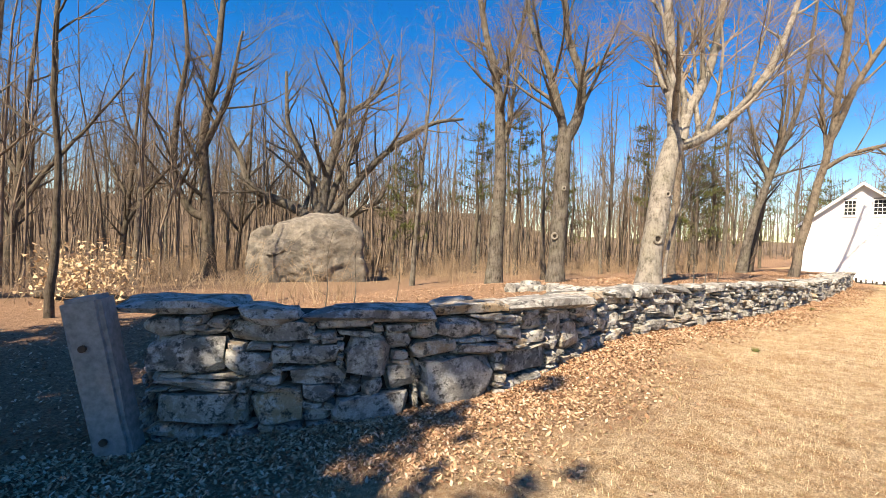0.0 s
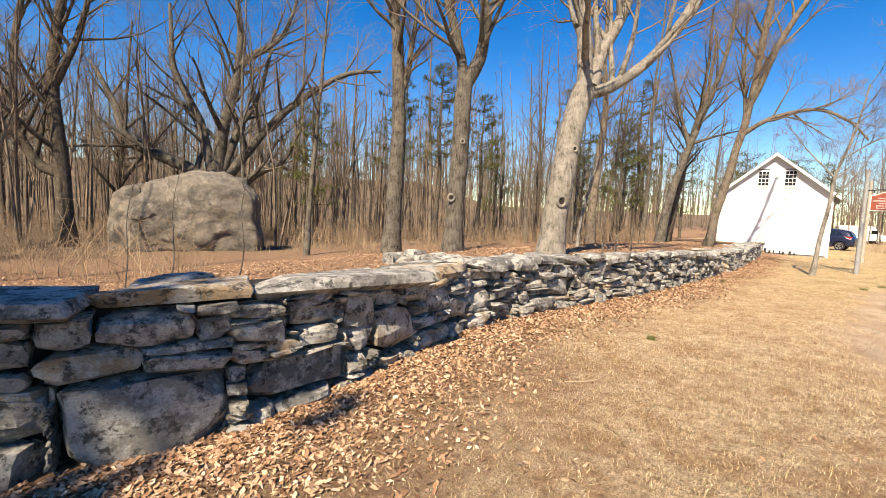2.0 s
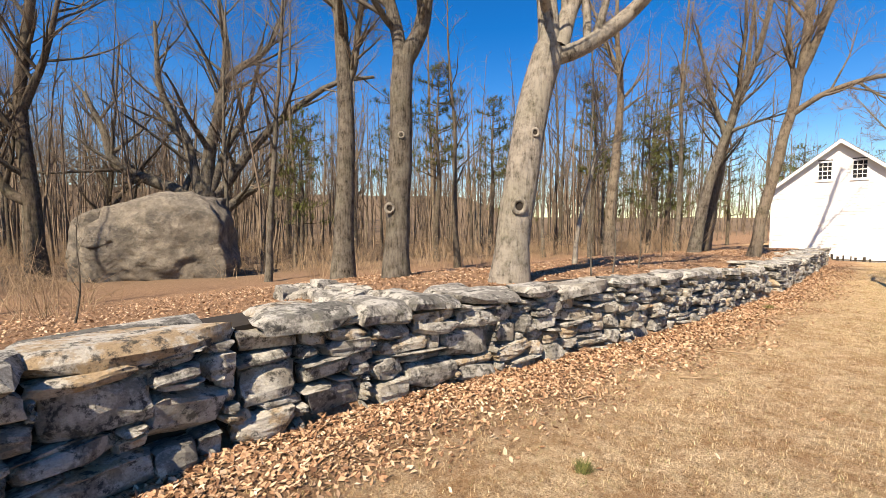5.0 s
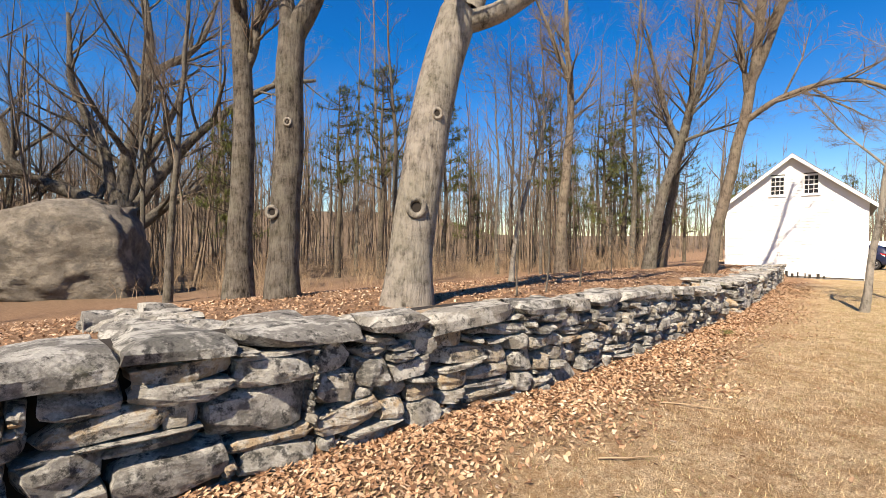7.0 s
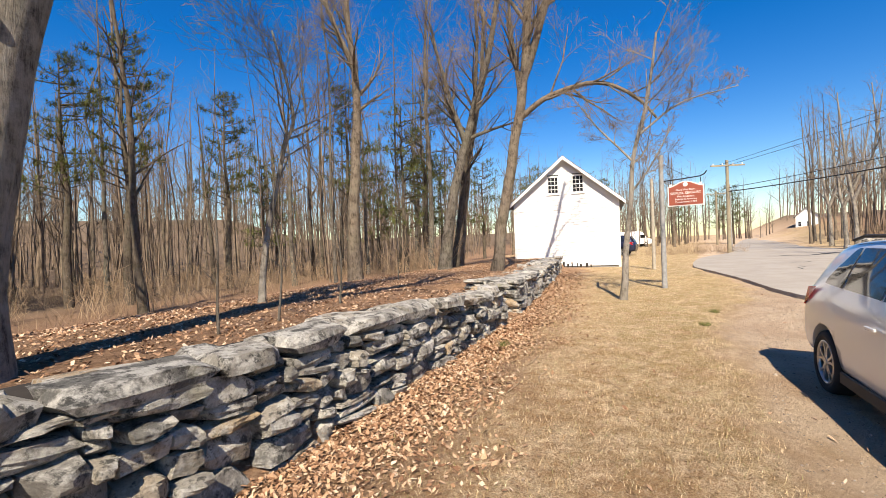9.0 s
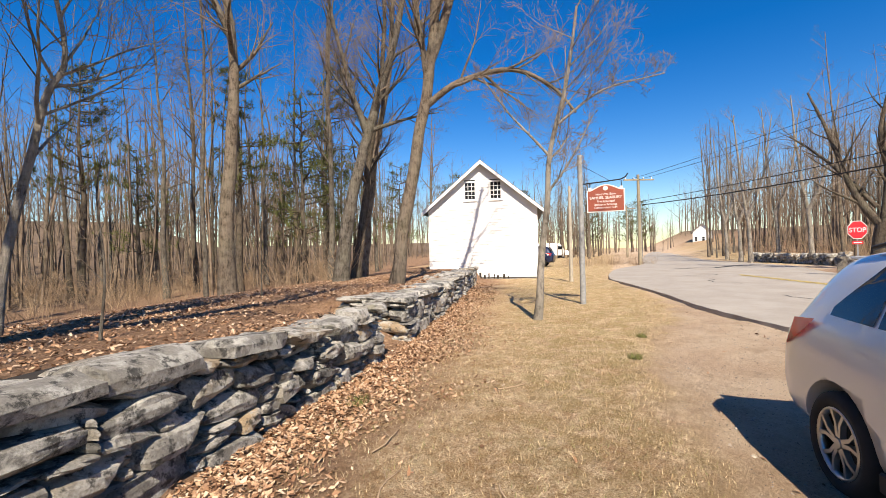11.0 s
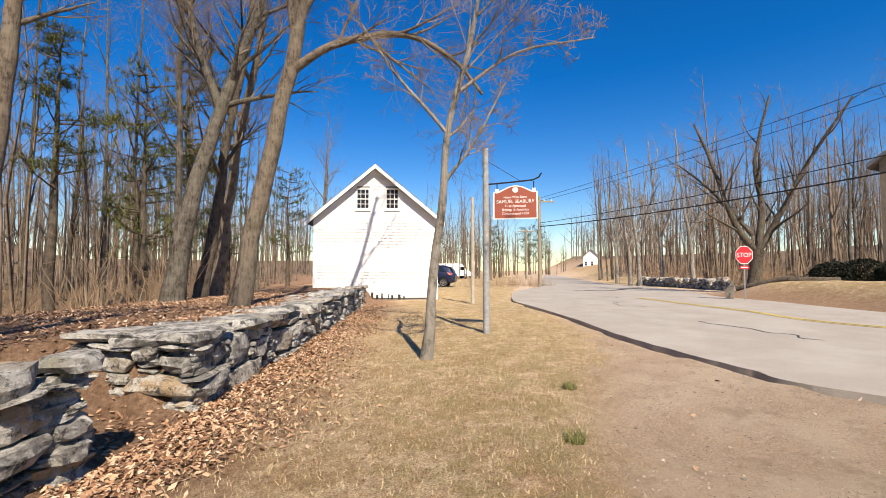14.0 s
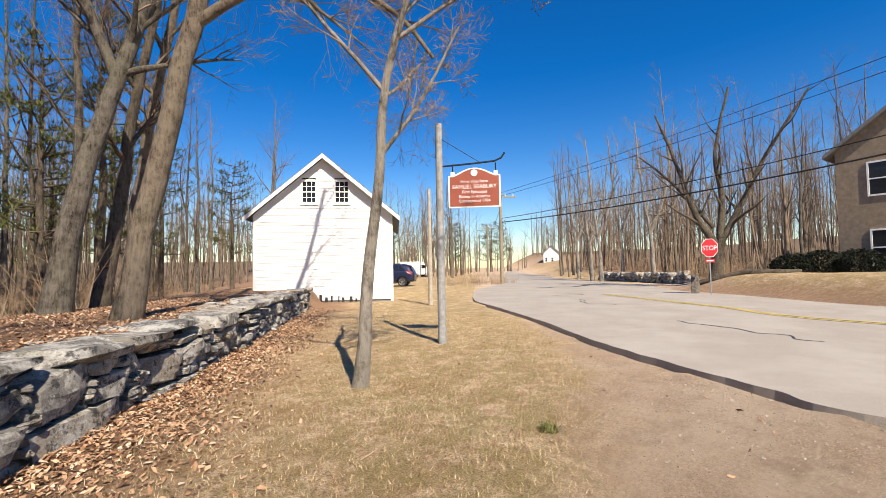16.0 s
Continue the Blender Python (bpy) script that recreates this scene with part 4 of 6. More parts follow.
def taken(x, y):
    """Open ground where no wood stands."""
    d, along = off_wall(x, y)
    if d < 5.5 and x < 26:
        return True
    for cx, cy, r in ((-7.0, 19.5, 7.0), (-9.5, 13.0, 5.0), (-4.5, 9.0, 4.5), (-1.5, 8.0, 3.0), (26.5, 27.5, 8.0), (-9.1, 29, 1.8), (12.0, 21.6, 1.5), (5.0, 13.0, 3.0), (0.5, 15.0, 2.5)):
        if math.hypot(x - cx, y - cy) < r:
            return True
    return False


wrng = random.Random(77)
spots = []
tries = 0
while len(spots) < 128 and tries < 9000:
    tries += 1
    x, y = wrng.uniform(-42, 34), wrng.uniform(6, 62)
    if taken(x, y) or (x > 19 and y < 29) or any((x - a) ** 2 + (y - b) ** 2 < 2.2 for a, b in spots):
        continue
    spots.append((x, y))
tries = 0
while len(spots) < 172 and tries < 9000:
    tries += 1
    x, y = wrng.uniform(40, 85), wrng.uniform(-14, 30)
    if edge_side(FAR_EDGE, x, y) > -2.5 or (x < 52 and y < 11.5) or any((x - a) ** 2 + (y - b) ** 2 < 2.5 for a, b in spots):
        continue
    spots.append((x, y))
spots += [(66.0, 29.0), (69.0, 30.0), (71.5, 30.8), (74.0, 32.0), (67.5, 28.0), (63.0, 27.0), (72.0, 29.0)]
for k in range(26):
    a, r = radians(wrng.uniform(24, 44)), wrng.uniform(60, 85)
    spots.append((12.7 + r * math.cos(a), 9.7 + r * math.sin(a)))
spots = [p for p in spots if not (-1.2 < edge_side(FAR_EDGE, *p) and edge_side(NEAR_EDGE, *p) < 6 and p[0] > 20) and math.hypot(p[0] - 63, p[1] - 52) > 6]
for i, (x, y) in enumerate(spots):
    src = KINDS[i % len(KINDS)]
    m = pose(*on_land(x, y, 0.1), 0, 0, wrng.uniform(0, 360))
    if i < len(KINDS):
        src.matrix_world = m
    else:
        copy_thing(src, m)
pine_spots = [(2.0, 30.0, 0), (4.5, 27.0, 0), (14.5, 30.0, 0), (8.5, 33.0, 0), (21.0, 34.5, 1), (24.0, 36.5, 1), (18.5, 28.5, 0), (11.0, 38.0, 1), (29.0, 38.0, 1), (-3.0, 27.5, 1), (16.5, 27.0, 1),
              (38.0, 41.0, 1), (43.0, 40.0, 1), (41.0, 47.0, 1), (48.0, 45.0, 1), (20.0, 40.0, 1), (73.0, 49.0, 1), (78.0, 46.0, 1), (64.0, 55.0, 0), (76.0, 42.5, 1)]
for i, (x, y, k) in enumerate(pine_spots):
    m = pose(*on_land(x, y, 0.1), 0, 0, wrng.uniform(0, 360))
    if i in (0, 4):
        PINES[k].matrix_world = m
    else:
        copy_thing(PINES[k], m)


# far woods: real but joined
def low_tree(rng, h):
    wood = []
    lean = rng.uniform(-0.8, 0.8)
    pts = [Vector((lean * t * t, 0.3 * math.sin(t * 3 + lean), h * t)) for t in (0, 0.35, 0.7, 1)]
    rad = [0.15, 0.11, 0.06, 0.015]
    add_tube(wood, pts, rad, 4)
    spawn(rng, wood, wood, pts, rad, h * 0.45, 1, 3, (0, 11, 3, 0), 0.25, 0.08, 0.2)
    return skin(wood)


def joined(name, kinds, places, mat, label, category):
    vs, qs, base = [], [], 0
    for k, (x, y, z, a, s) in places:
        v, q = kinds[k]
        c, n = math.cos(a) * s, math.sin(a) * s
        vs.append(np.stack([v[:, 0] * c - v[:, 1] * n + x, v[:, 0] * n + v[:, 1] * c + y, v[:, 2] * s + z], 1))
        qs.append(q + base)
        base += len(v)
    ob = fast_mesh(name, np.concatenate(vs), np.concatenate(qs), mat)
    return tagged(ob, label, category, kind="stuff")


LOW = [low_tree(wrng, wrng.uniform(10, 15)) for _ in range(8)]
places = []
while len(places) < 560:
    x, y = wrng.uniform(-95, 150), wrng.uniform(-25, 105)
    r = math.hypot(x - 8, y - 6)
    if r < 40 or r > 125 or (x < -20 and y < 8):
        continue
    d, along = off_wall(x, y)
    f, n = edge_side(FAR_EDGE, x, y), edge_side(NEAR_EDGE, x, y)
    if (n < 7 and f > -4) or (n > 0 and d < 12 and x > 20 and r < 75) or (x < 18 and d < 14) or math.hypot(x - 128, y - 57) < 6:
        continue
    places.append((wrng.randrange(8), (x, y, land(x, y) - 0.2, wrng.uniform(0, 6.28), wrng.uniform(0.75, 1.25))))


def pole_tree(rng, h):
    """A thin crooked woodland stem with ascending branches and fine twigs."""
    wood = []
    lean = Vector((rng.gauss(0, 0.6), rng.gauss(0, 0.6), h))
    pts = [Vector((0, 0, 0)), lean * 0.3 + Vector((rng.gauss(0, 0.16), rng.gauss(0, 0.16), 0)), lean * 0.62 + Vector((rng.gauss(0, 0.22), rng.gauss(0, 0.22), 0)), lean]
    add_tube(wood, pts, [0.075, 0.055, 0.034, 0.008], 3)
    for _ in range(15):
        f = rng.uniform(0.28, 0.97)
        k = min(2, int(f * 3))
        q = pts[k].lerp(pts[k + 1], f * 3 - k)
        a, ln = rng.uniform(0, 6.28), (1.25 - f) * rng.uniform(0.9, 2.6)
        tip = q + Vector((math.cos(a) * 0.6, math.sin(a) * 0.6, rng.uniform(0.5, 1.0))) * ln
        add_tube(wood, [q, tip], [0.019, 0.005], 3)
        for _ in range(3):
            p = q.lerp(tip, rng.uniform(0.3, 1.0))
            add_tube(wood, [p, p + Vector((rng.gauss(0, 0.3), rng.gauss(0, 0.3), rng.uniform(0.1, 0.6)))], [0.008, 0.003], 3)
    return skin(wood)


POLES = [pole_tree(wrng, wrng.uniform(7, 14)) for _ in range(16)]
stems = []
while len(stems) < 1900:
    x, y = wrng.uniform(-75, 110), wrng.uniform(-20, 85)
    r = math.hypot(x - 8, y - 6)
    if r < 24 or r > 95 or (x < -16 and y < 10) or (x < 20 and y < 14):
        continue
    d, along = off_wall(x, y)
    f, n = edge_side(FAR_EDGE, x, y), edge_side(NEAR_EDGE, x, y)
    if (n < 7 and f > -6) or (n > 0 and d < 13 and x > 14 and r < 70) or taken(x, y) or (f < 0 and x < 50 and y < 14) or math.hypot(x - 128, y - 57) < 6:
        continue
    stems.append((wrng.randrange(16), (x, y, land(x, y) - 0.2, wrng.uniform(0, 6.28), wrng.uniform(0.75, 1.3))))
joined("thicket", POLES, stems, TWIG, "dense thin leafless saplings filling the woods", "thicket")
for _ in range(130):
    a, r = radians(wrng.uniform(14, 40)), wrng.uniform(128, 165)
    x, y = 12.7 + r * math.cos(a), 9.7 + r * math.sin(a)
    if x > 136 or edge_side(NEAR_EDGE, x, y) > 5 or edge_side(FAR_EDGE, x, y) < -5:
        places.append((wrng.randrange(8), (x, y, land(x, y) - 0.2, wrng.uniform(0, 6.28), wrng.uniform(0.8, 1.3))))
joined("far_woods", LOW, places, TWIG, "far leafless grey-brown woods", "woods")


# underbrush: thin stems in thickets
def stem_kind(rng, h, n=8):
    out = []
    for _ in range(n):
        p = Vector((rng.gauss(0, 0.35), rng.gauss(0, 0.35), -0.05))
        d = Vector((rng.gauss(0, 0.35), rng.gauss(0, 0.35), 1)).normalized()
        ln = h * rng.uniform(0.4, 1.1)
        pts = [p, p + d * ln * 0.5 + Vector((rng.gauss(0, 0.06), rng.gauss(0, 0.06), 0)), p + d * ln + Vector((rng.gauss(0, 0.2), rng.gauss(0, 0.2), -0.04))]
        add_tube(out, pts, [0.009, 0.007, 0.003], 3)
        for _ in range(2):
            q = pts[0].lerp(pts[2], rng.uniform(0.3, 1))
            add_tube(out, [q, q + Vector((rng.gauss(0, 0.25), rng.gauss(0, 0.25), rng.uniform(0.0, 0.35)))], [0.005, 0.002], 3)
    return skin(out)


BUSH = [stem_kind(wrng, wrng.uniform(0.7, 2.3)) for _ in range(10)]
places = []
while len(places) < 1900:
    x, y = wrng.uniform(-38, 34), wrng.uniform(4, 50)
    d, along = off_wall(x, y)
    thick = (x < -3.5 and y > 10.5) or d > 12 or (x > 13 and d > 4)
    if d < 3.5 or not thick or noise.noise((x * 0.25, y * 0.25, 4)) < -0.2 or (x > 19 and y < 30 and d < 7) or math.hypot(x + 4.2, y - 17.0) < 3.0 or (22 < x < 36 and d < 12):
        continue
    if math.hypot(x + 7.2, y - 20.0) < 2.6 and wrng.random() < 0.75:
        continue
    places.append((wrng.randrange(10), (x, y, land(x, y), wrng.uniform(0, 6.28), wrng.uniform(0.6, 1.2))))
for _ in range(600):
    x, y = wrng.uniform(38, 70), wrng.uniform(-12, 26)
    if edge_side(FAR_EDGE, x, y) < -5 and not (x < 46 and y > 9) and not (x < 50 and y < 8.5):
        places.append((wrng.randrange(10), (x, y, land(x, y), wrng.uniform(0, 6.28), wrng.uniform(0.9, 1.8))))
for _ in range(70):
    x, y = wrng.uniform(39, 47), wrng.uniform(25.2, 31)
    places.append((wrng.randrange(10), (x, y, land(x, y), wrng.uniform(0, 6.28), wrng.uniform(0.5, 0.9))))
joined("underbrush", BUSH, places, BRUSH, "tangled leafless tan underbrush", "underbrush")

# ---- barn ----
WHITE = plain("weathered_white_paint", (0.80, 0.79, 0.77), 0.75, 0, 0.08, 2.0)
TRIM = plain("white_trim_paint", (0.80, 0.79, 0.76), 0.7, 0, 0.12, 5.0)
SHINGLE = plain("grey_roof_shingle", (0.22, 0.21, 0.20), 0.95, 0, 0.4, 8.0)
GLASS, gnt, gb = material("dark_window_glass", 0.05, 0, 0.6)
gb.inputs["Base Color"].default_value = (0.02, 0.022, 0.025, 1)
UD, VD = Vector((0.659, -0.752, 0)).normalized(), Vector((0.752, 0.659, 0)).normalized()
BW, BD, EAVE, RIDGE = 5.9, 9.0, 3.78, 6.2
BARN = Matrix(((UD.x, VD.x, 0, 22.89), (UD.y, VD.y, 0, 25.9), (0, 0, 1, 0), (0, 0, 0, 1))) @ Matrix.Diagonal((0.95, 0.95, 0.965, 1))
barn = empty("barn", BARN, "white clapboard barn with two small gable windows", "barn")
WINS = [(2.02, 4.27, 0.62, 0.95), (3.42, 4.27, 0.62, 0.95)]


def slab(v0, v1, mat, name, parent, lo=0.0, bevel=0.0):
    """A box between two corners."""
    a, b = Vector(v0), Vector(v1)
    bm = bmesh.new()
    bmesh.ops.create_cube(bm, size=1, matrix=Matrix.Translation((a + b) / 2) @ Matrix.Diagonal((*(b - a), 1)))
    if bevel:
        bmesh.ops.bevel(bm, geom=bm.edges[:], offset=bevel, segments=1, affect="EDGES")
    return part(name, bm, mat, parent)


def gable_width(z):
    """Where the gable begins and ends at a height."""
    if z <= EAVE:
        return 0.0, BW
    k = (z - EAVE) / (RIDGE - EAVE) * BW / 2
    return k, BW - k


# back, sides and inner faces
for name, a, b in (("wall_side", (0.0, 0.16, -0.4), (0.15, BD, EAVE)), ("wall_side", (BW - 0.15, 0.16, -0.4), (BW, BD, EAVE)), ("wall_back", (0.15, BD - 0.15, -0.4), (BW - 0.15, BD, EAVE))):
    slab(a, b, WHITE, name, barn)
bm = bmesh.new()
pts = [(0.15, EAVE), (BW - 0.15, EAVE), (BW / 2, RIDGE - 0.1)]
for y in (BD - 0.15, BD):
    vs = [bm.verts.new((x, y, z)) for x, z in pts]
    bm.faces.new(vs)
bmesh.ops.bridge_loops(bm, edges=bm.edges[:])
part("gable_back", bm, WHITE, barn)
slab((0.05, 0.06, -0.5), (BW - 0.05, 0.3, 0.16), GRANITE, "foundation", barn)
# clapboards of the gable, cut round the windows
row = 0.145
z = 0.12
brng = random.Random(3)
while z < RIDGE - 0.05:
    z1 = min(z + row, RIDGE - 0.02)
    l0, r0 = gable_width(z)
    l1, r1 = gable_width(z1)
    spans = [(l0, r0, l1, r1)]
    for wx, wz, ww, wh in WINS:
        if z1 > wz + 0.02 and z < wz + wh - 0.02:
            cut = []
            for a0, b0, a1, b1 in spans:
                if a0 < wx and b0 > wx + ww:
                    cut += [(a0, wx, min(a1, wx), wx), (wx + ww, b0, wx + ww, max(b1, wx + ww))]
                else:
                    cut.append((a0, b0, a1, b1))
            spans = cut
    for a0, b0, a1, b1 in spans:
        dz = brng.uniform(-0.004, 0.004)
        zb = z + dz + (brng.uniform(-0.1, 0.04) if z < 0.2 else 0)
        pv = [(a0, 0.0, zb), (b0, 0.0, zb), (b1, 0.018, z1 + 0.012), (a1, 0.018, z1 + 0.012), (a0, 0.03, zb), (b0, 0.03, zb), (b1, 0.045, z1 + 0.012), (a1, 0.045, z1 + 0.012)]
        mesh_ob("clapboard", pv, [(0, 1, 2, 3), (7, 6, 5, 4), (0, 4, 5, 1), (1, 5, 6, 2), (2, 6, 7, 3), (3, 7, 4, 0)], WHITE, barn)
    z += row
for x0 in (-0.02, BW - 0.1):
    slab((x0, -0.02, 0.0), (x0 + 0.12, 0.055, EAVE - 0.05), TRIM, "corner_board", barn)
# dark inner lining behind the siding
bm = bmesh.new()
vs = [bm.verts.new((x, 0.09, z)) for x, z in ((0.1, 0.1), (BW - 0.1, 0.1), (BW - 0.1, EAVE), (BW / 2, RIDGE - 0.12), (0.1, EAVE))]
bm.faces.new(vs)
part("sheathing", bm, plain("dark_boards", (0.05, 0.045, 0.04)), barn)
for wx, wz, ww, wh in WINS:
    win = new("window")
    win.parent = barn
    win.matrix_parent_inverse = Matrix()
    win.location = (wx, -0.01, wz)
    slab((0.03, 0.05, 0.03), (ww - 0.03, 0.06, wh - 0.03), GLASS, "pane", win)
    for a, b in (((-0.05, -0.015, -0.05), (0.04, 0.07, wh + 0.05)), ((ww - 0.04, -0.015, -0.05), (ww + 0.05, 0.07, wh + 0.05)), ((0.04, -0.015, wh - 0.03), (ww - 0.04, 0.07, wh + 0.06)), ((-0.07, -0.04, -0.09), (ww + 0.07, 0.07, -0.045)), ((0.04, -0.01, -0.045), (ww - 0.04, 0.07, 0.035))):
        slab(a, b, TRIM, "frame", win)
    for k in (1, 2):
        slab((ww * k / 3 - 0.012, 0.02, 0.03), (ww * k / 3 + 0.012, 0.05, wh - 0.03), TRIM, "muntin", win)
    for k in (1, 2, 3):
        t = 0.022 if k == 2 else 0.012
        slab((0.04, 0.015, wh * k / 4 - t), (ww - 0.04, 0.048, wh * k / 4 + t), TRIM, "muntin", win)
# rotten foot of the siding
WORN = plain("rotten_dark_board", (0.045, 0.04, 0.035), 0.95)
for k in range(9):
    x0 = 2.3 + 0.24 * k + brng.uniform(-0.05, 0.05)
    slab((x0, -0.008, 0.02), (x0 + brng.uniform(0.05, 0.13), -0.004, brng.uniform(0.14, 0.34)), WORN, "rotted_gap", barn)
# roof: two thick slopes with rake boards
pitch = (RIDGE - EAVE) / (BW / 2)
for sgn in (-1, 1):
    bm = bmesh.new()
    over = 0.34
    x_out, z_out = (-over, EAVE - over * pitch) if sgn < 0 else (BW + over, EAVE - over * pitch)
    for y in (-0.32, BD + 0.3):
        vs = [bm.verts.new(p) for p in ((x_out, y, z_out + 0.05), (BW / 2, y, RIDGE + 0.05), (BW / 2, y, RIDGE + 0.17), (x_out, y, z_out + 0.17))]
        bm.faces.new(vs)
    bmesh.ops.bridge_loops(bm, edges=bm.edges[:])
    part("roof", bm, SHINGLE, barn)
    bm = bmesh.new()
    for y in (-0.35, -0.325):
        vs = [bm.verts.new(p) for p in ((x_out, y, z_out - 0.06), (BW / 2, y, RIDGE - 0.06), (BW / 2, y, RIDGE + 0.13), (x_out, y, z_out + 0.13))]
        bm.faces.new(vs)
    bmesh.ops.bridge_loops(bm, edges=bm.edges[:])
    part("rake_board", bm, TRIM, barn)

# ---- signs ----
POST_GREY = plain("weathered_grey_post", (0.34, 0.34, 0.33), 0.8, 0, 0.45, 12.0)
BLACK_IRON = plain("black_iron", (0.03, 0.03, 0.032), 0.5, 0.6)
MAROON = plain("faded_maroon_paint", (0.30, 0.075, 0.045), 0.6, 0, 0.2, 6.0)
SIGN_WHITE = plain("sign_white_paint", (0.80, 0.78, 0.74), 0.6, 0, 0.1)
RED = plain("traffic_red", (0.60, 0.02, 0.03), 0.45, 0, 0.1)
ZINC = plain("galvanised_steel", (0.42, 0.43, 0.44), 0.45, 0.8, 0.3)


def lettering(name, text, size, m, mat, parent):
    cu = bpy.data.curves.new("text", "FONT")
    cu.body, cu.size, cu.align_x, cu.extrude = text, size, "CENTER", 0.002
    tmp = bpy.data.objects.new("text", cu)
    scene.collection.objects.link(tmp)
    bpy.context.view_layer.update()
    me = bpy.data.meshes.new_from_object(tmp.evaluated_get(bpy.context.evaluated_depsgraph_get()))
    bpy.data.objects.remove(tmp)
    me.materials.clear()
    me.materials.append(mat)
    ob = new(name, me)
    ob.parent = parent
    ob.matrix_basis = m
    return ob


SIGN_YAW = -62.0
sign_post = empty("sign_post", pose(18.8, 13.72, 0, 0, 0, SIGN_YAW), "tall weathered grey round post with an iron bracket arm", "sign post")
bm = cyl_bm(0.075, 0.06, 3.95, Matrix.Translation((0, 0, -0.05)), 14)
part("pole", bm, POST_GREY, sign_post, smooth=False)
out = ([], [])
tube(out, [Vector((0.05, 0, 3.13)), Vector((0.6, 0, 3.16)), Vector((0.98, 0, 3.19)), Vector((1.1, 0, 3.24)), Vector((1.16, 0, 3.33))], [0.016] * 5, 6)
mesh_ob("arm", *out, BLACK_IRON, sign_post)
out = ([], [])
tube(out, [Vector((0.05, 0, 3.62)), Vector((0.72, 0, 3.18))], [0.006, 0.006], 5)
mesh_ob("stay", *out, BLACK_IRON, sign_post)
sign = empty("hanging_sign", pose(18.8, 13.72, 0, 0, 0, SIGN_YAW), "maroon hanging sign with white border and lettering", "sign")


def sign_shape(inset, y0, y1):
    x0, x1, zb = 0.16 + inset, 1.08 - inset, 2.38 + inset
    pts = [(x0, zb), (x1, zb), (x1, 2.95 - inset * 0.6)]
    for k in range(13):
        t = k / 12
        pts.append((x1 - 0.06 - (x1 - x0 - 0.12) * t, 2.95 - inset * 0.8 + 0.135 * math.sin(math.pi * t) ** 1.3))
    pts.append((x0, 2.95 - inset * 0.6))
    bm = bmesh.new()
    for y in (y0, y1):
        bm.faces.new([bm.verts.new((x, y, z)) for x, z in pts])
    bmesh.ops.bridge_loops(bm, edges=bm.edges[:])
    return bm


part("border", sign_shape(0.0, -0.012, 0.02), SIGN_WHITE, sign, "white edge of the sign")
part("panel", sign_shape(0.028, -0.02, 0.028), MAROON, sign)
for hx in (0.24, 1.0):
    part("hook", cyl_bm(0.012, 0.012, 0.2, Matrix.Translation((hx, 0, 2.96)), 6), BLACK_IRON, sign)
    part("bracket", box_bm(0.07, 0.03, 0.07, Matrix.Translation((hx, 0, 2.95))), SIGN_WHITE, sign)
part("emblem", cyl_bm(0.06, 0.06, 0.006, pose(0.62, -0.02, 2.99, 90, 0, 0), 20), SIGN_WHITE, sign, "round white emblem")
for txt, size, zz in (("Here Was Born", 0.075, 2.815), ("SAMUEL SEABURY", 0.098, 2.715), ("First Episcopal", 0.075, 2.63), ("Bishop in America", 0.075, 2.55), ("Consecrated 1784", 0.075, 2.47)):
    lettering("lettering", txt, size, pose(0.62, -0.024, zz, 90, 0, 0), SIGN_WHITE, sign)

stop = empty("stop_sign", pose(33.93, 10.77, land(33.93, 10.77) - 0.05, 0, 0, -70) @ Matrix.Diagonal((0.82, 0.82, 1, 1)), "red octagonal stop sign on a steel post", "stop sign")
sz = 1.95 - land(33.93, 10.77) + 0.05
part("post", box_bm(0.05, 0.04, sz + 0.3), ZINC, stop)


def octagon(r, y0, y1):
    bm = bmesh.new()
    for y in (y0, y1):
        bm.faces.new([bm.verts.new((r * math.cos(radians(22.5 + 45 * k)), y, sz + r * math.sin(radians(22.5 + 45 * k)))) for k in range(8)])
    bmesh.ops.bridge_loops(bm, edges=bm.edges[:])
    return bm


part("rim", octagon(0.41, -0.03, -0.022), SIGN_WHITE, stop, "white rim")
part("face", octagon(0.385, -0.034, -0.031), RED, stop)
lettering("lettering", "STOP", 0.275, pose(0, -0.036, sz - 0.095, 90, 0, 0), SIGN_WHITE, stop)
part("plate", box_bm(0.42, 0.008, 0.14, Matrix.Translation((0, -0.027, sz - 0.6))), RED, stop, "small red plate under the sign")
part("plate_writing", box_bm(0.3, 0.004, 0.05, Matrix.Translation((0, -0.034, sz - 0.555))), SIGN_WHITE, stop)
stub = boulder("stone_marker", (34.7, 11.42, land(34.7, 11.42) + 0.38), (0.16, 0.16, 0.5), 0, "short upright grey stone marker by the road", 14.0, "stone marker")

# ---- poles and wires ----
WOOD_POLE = plain("weathered_pole_wood", (0.34, 0.29, 0.20), 0.9, 0, 0.4, 6.0)


def utility_pole(x, y, h, r, arm, label, mat=WOOD_POLE):
    ob = empty("utility_pole", pose(x, y, land(x, y) - 0.1, 0, 0, -35), label, "utility pole")
    part("shaft", cyl_bm(r, r * 0.7, h, sides=10), mat, ob)
    if arm:
        part("crossarm", box_bm(2.6, 0.1, 0.12, Matrix.Translation((0, -0.1, h - 0.5))), mat, ob)
        for k in (-1.1, -0.4, 0.4, 1.1):
            part("insulator", cyl_bm(0.04, 0.03, 0.14, Matrix.Translation((k, -0.1, h - 0.38)), 8), SIGN_WHITE, ob)
    return ob


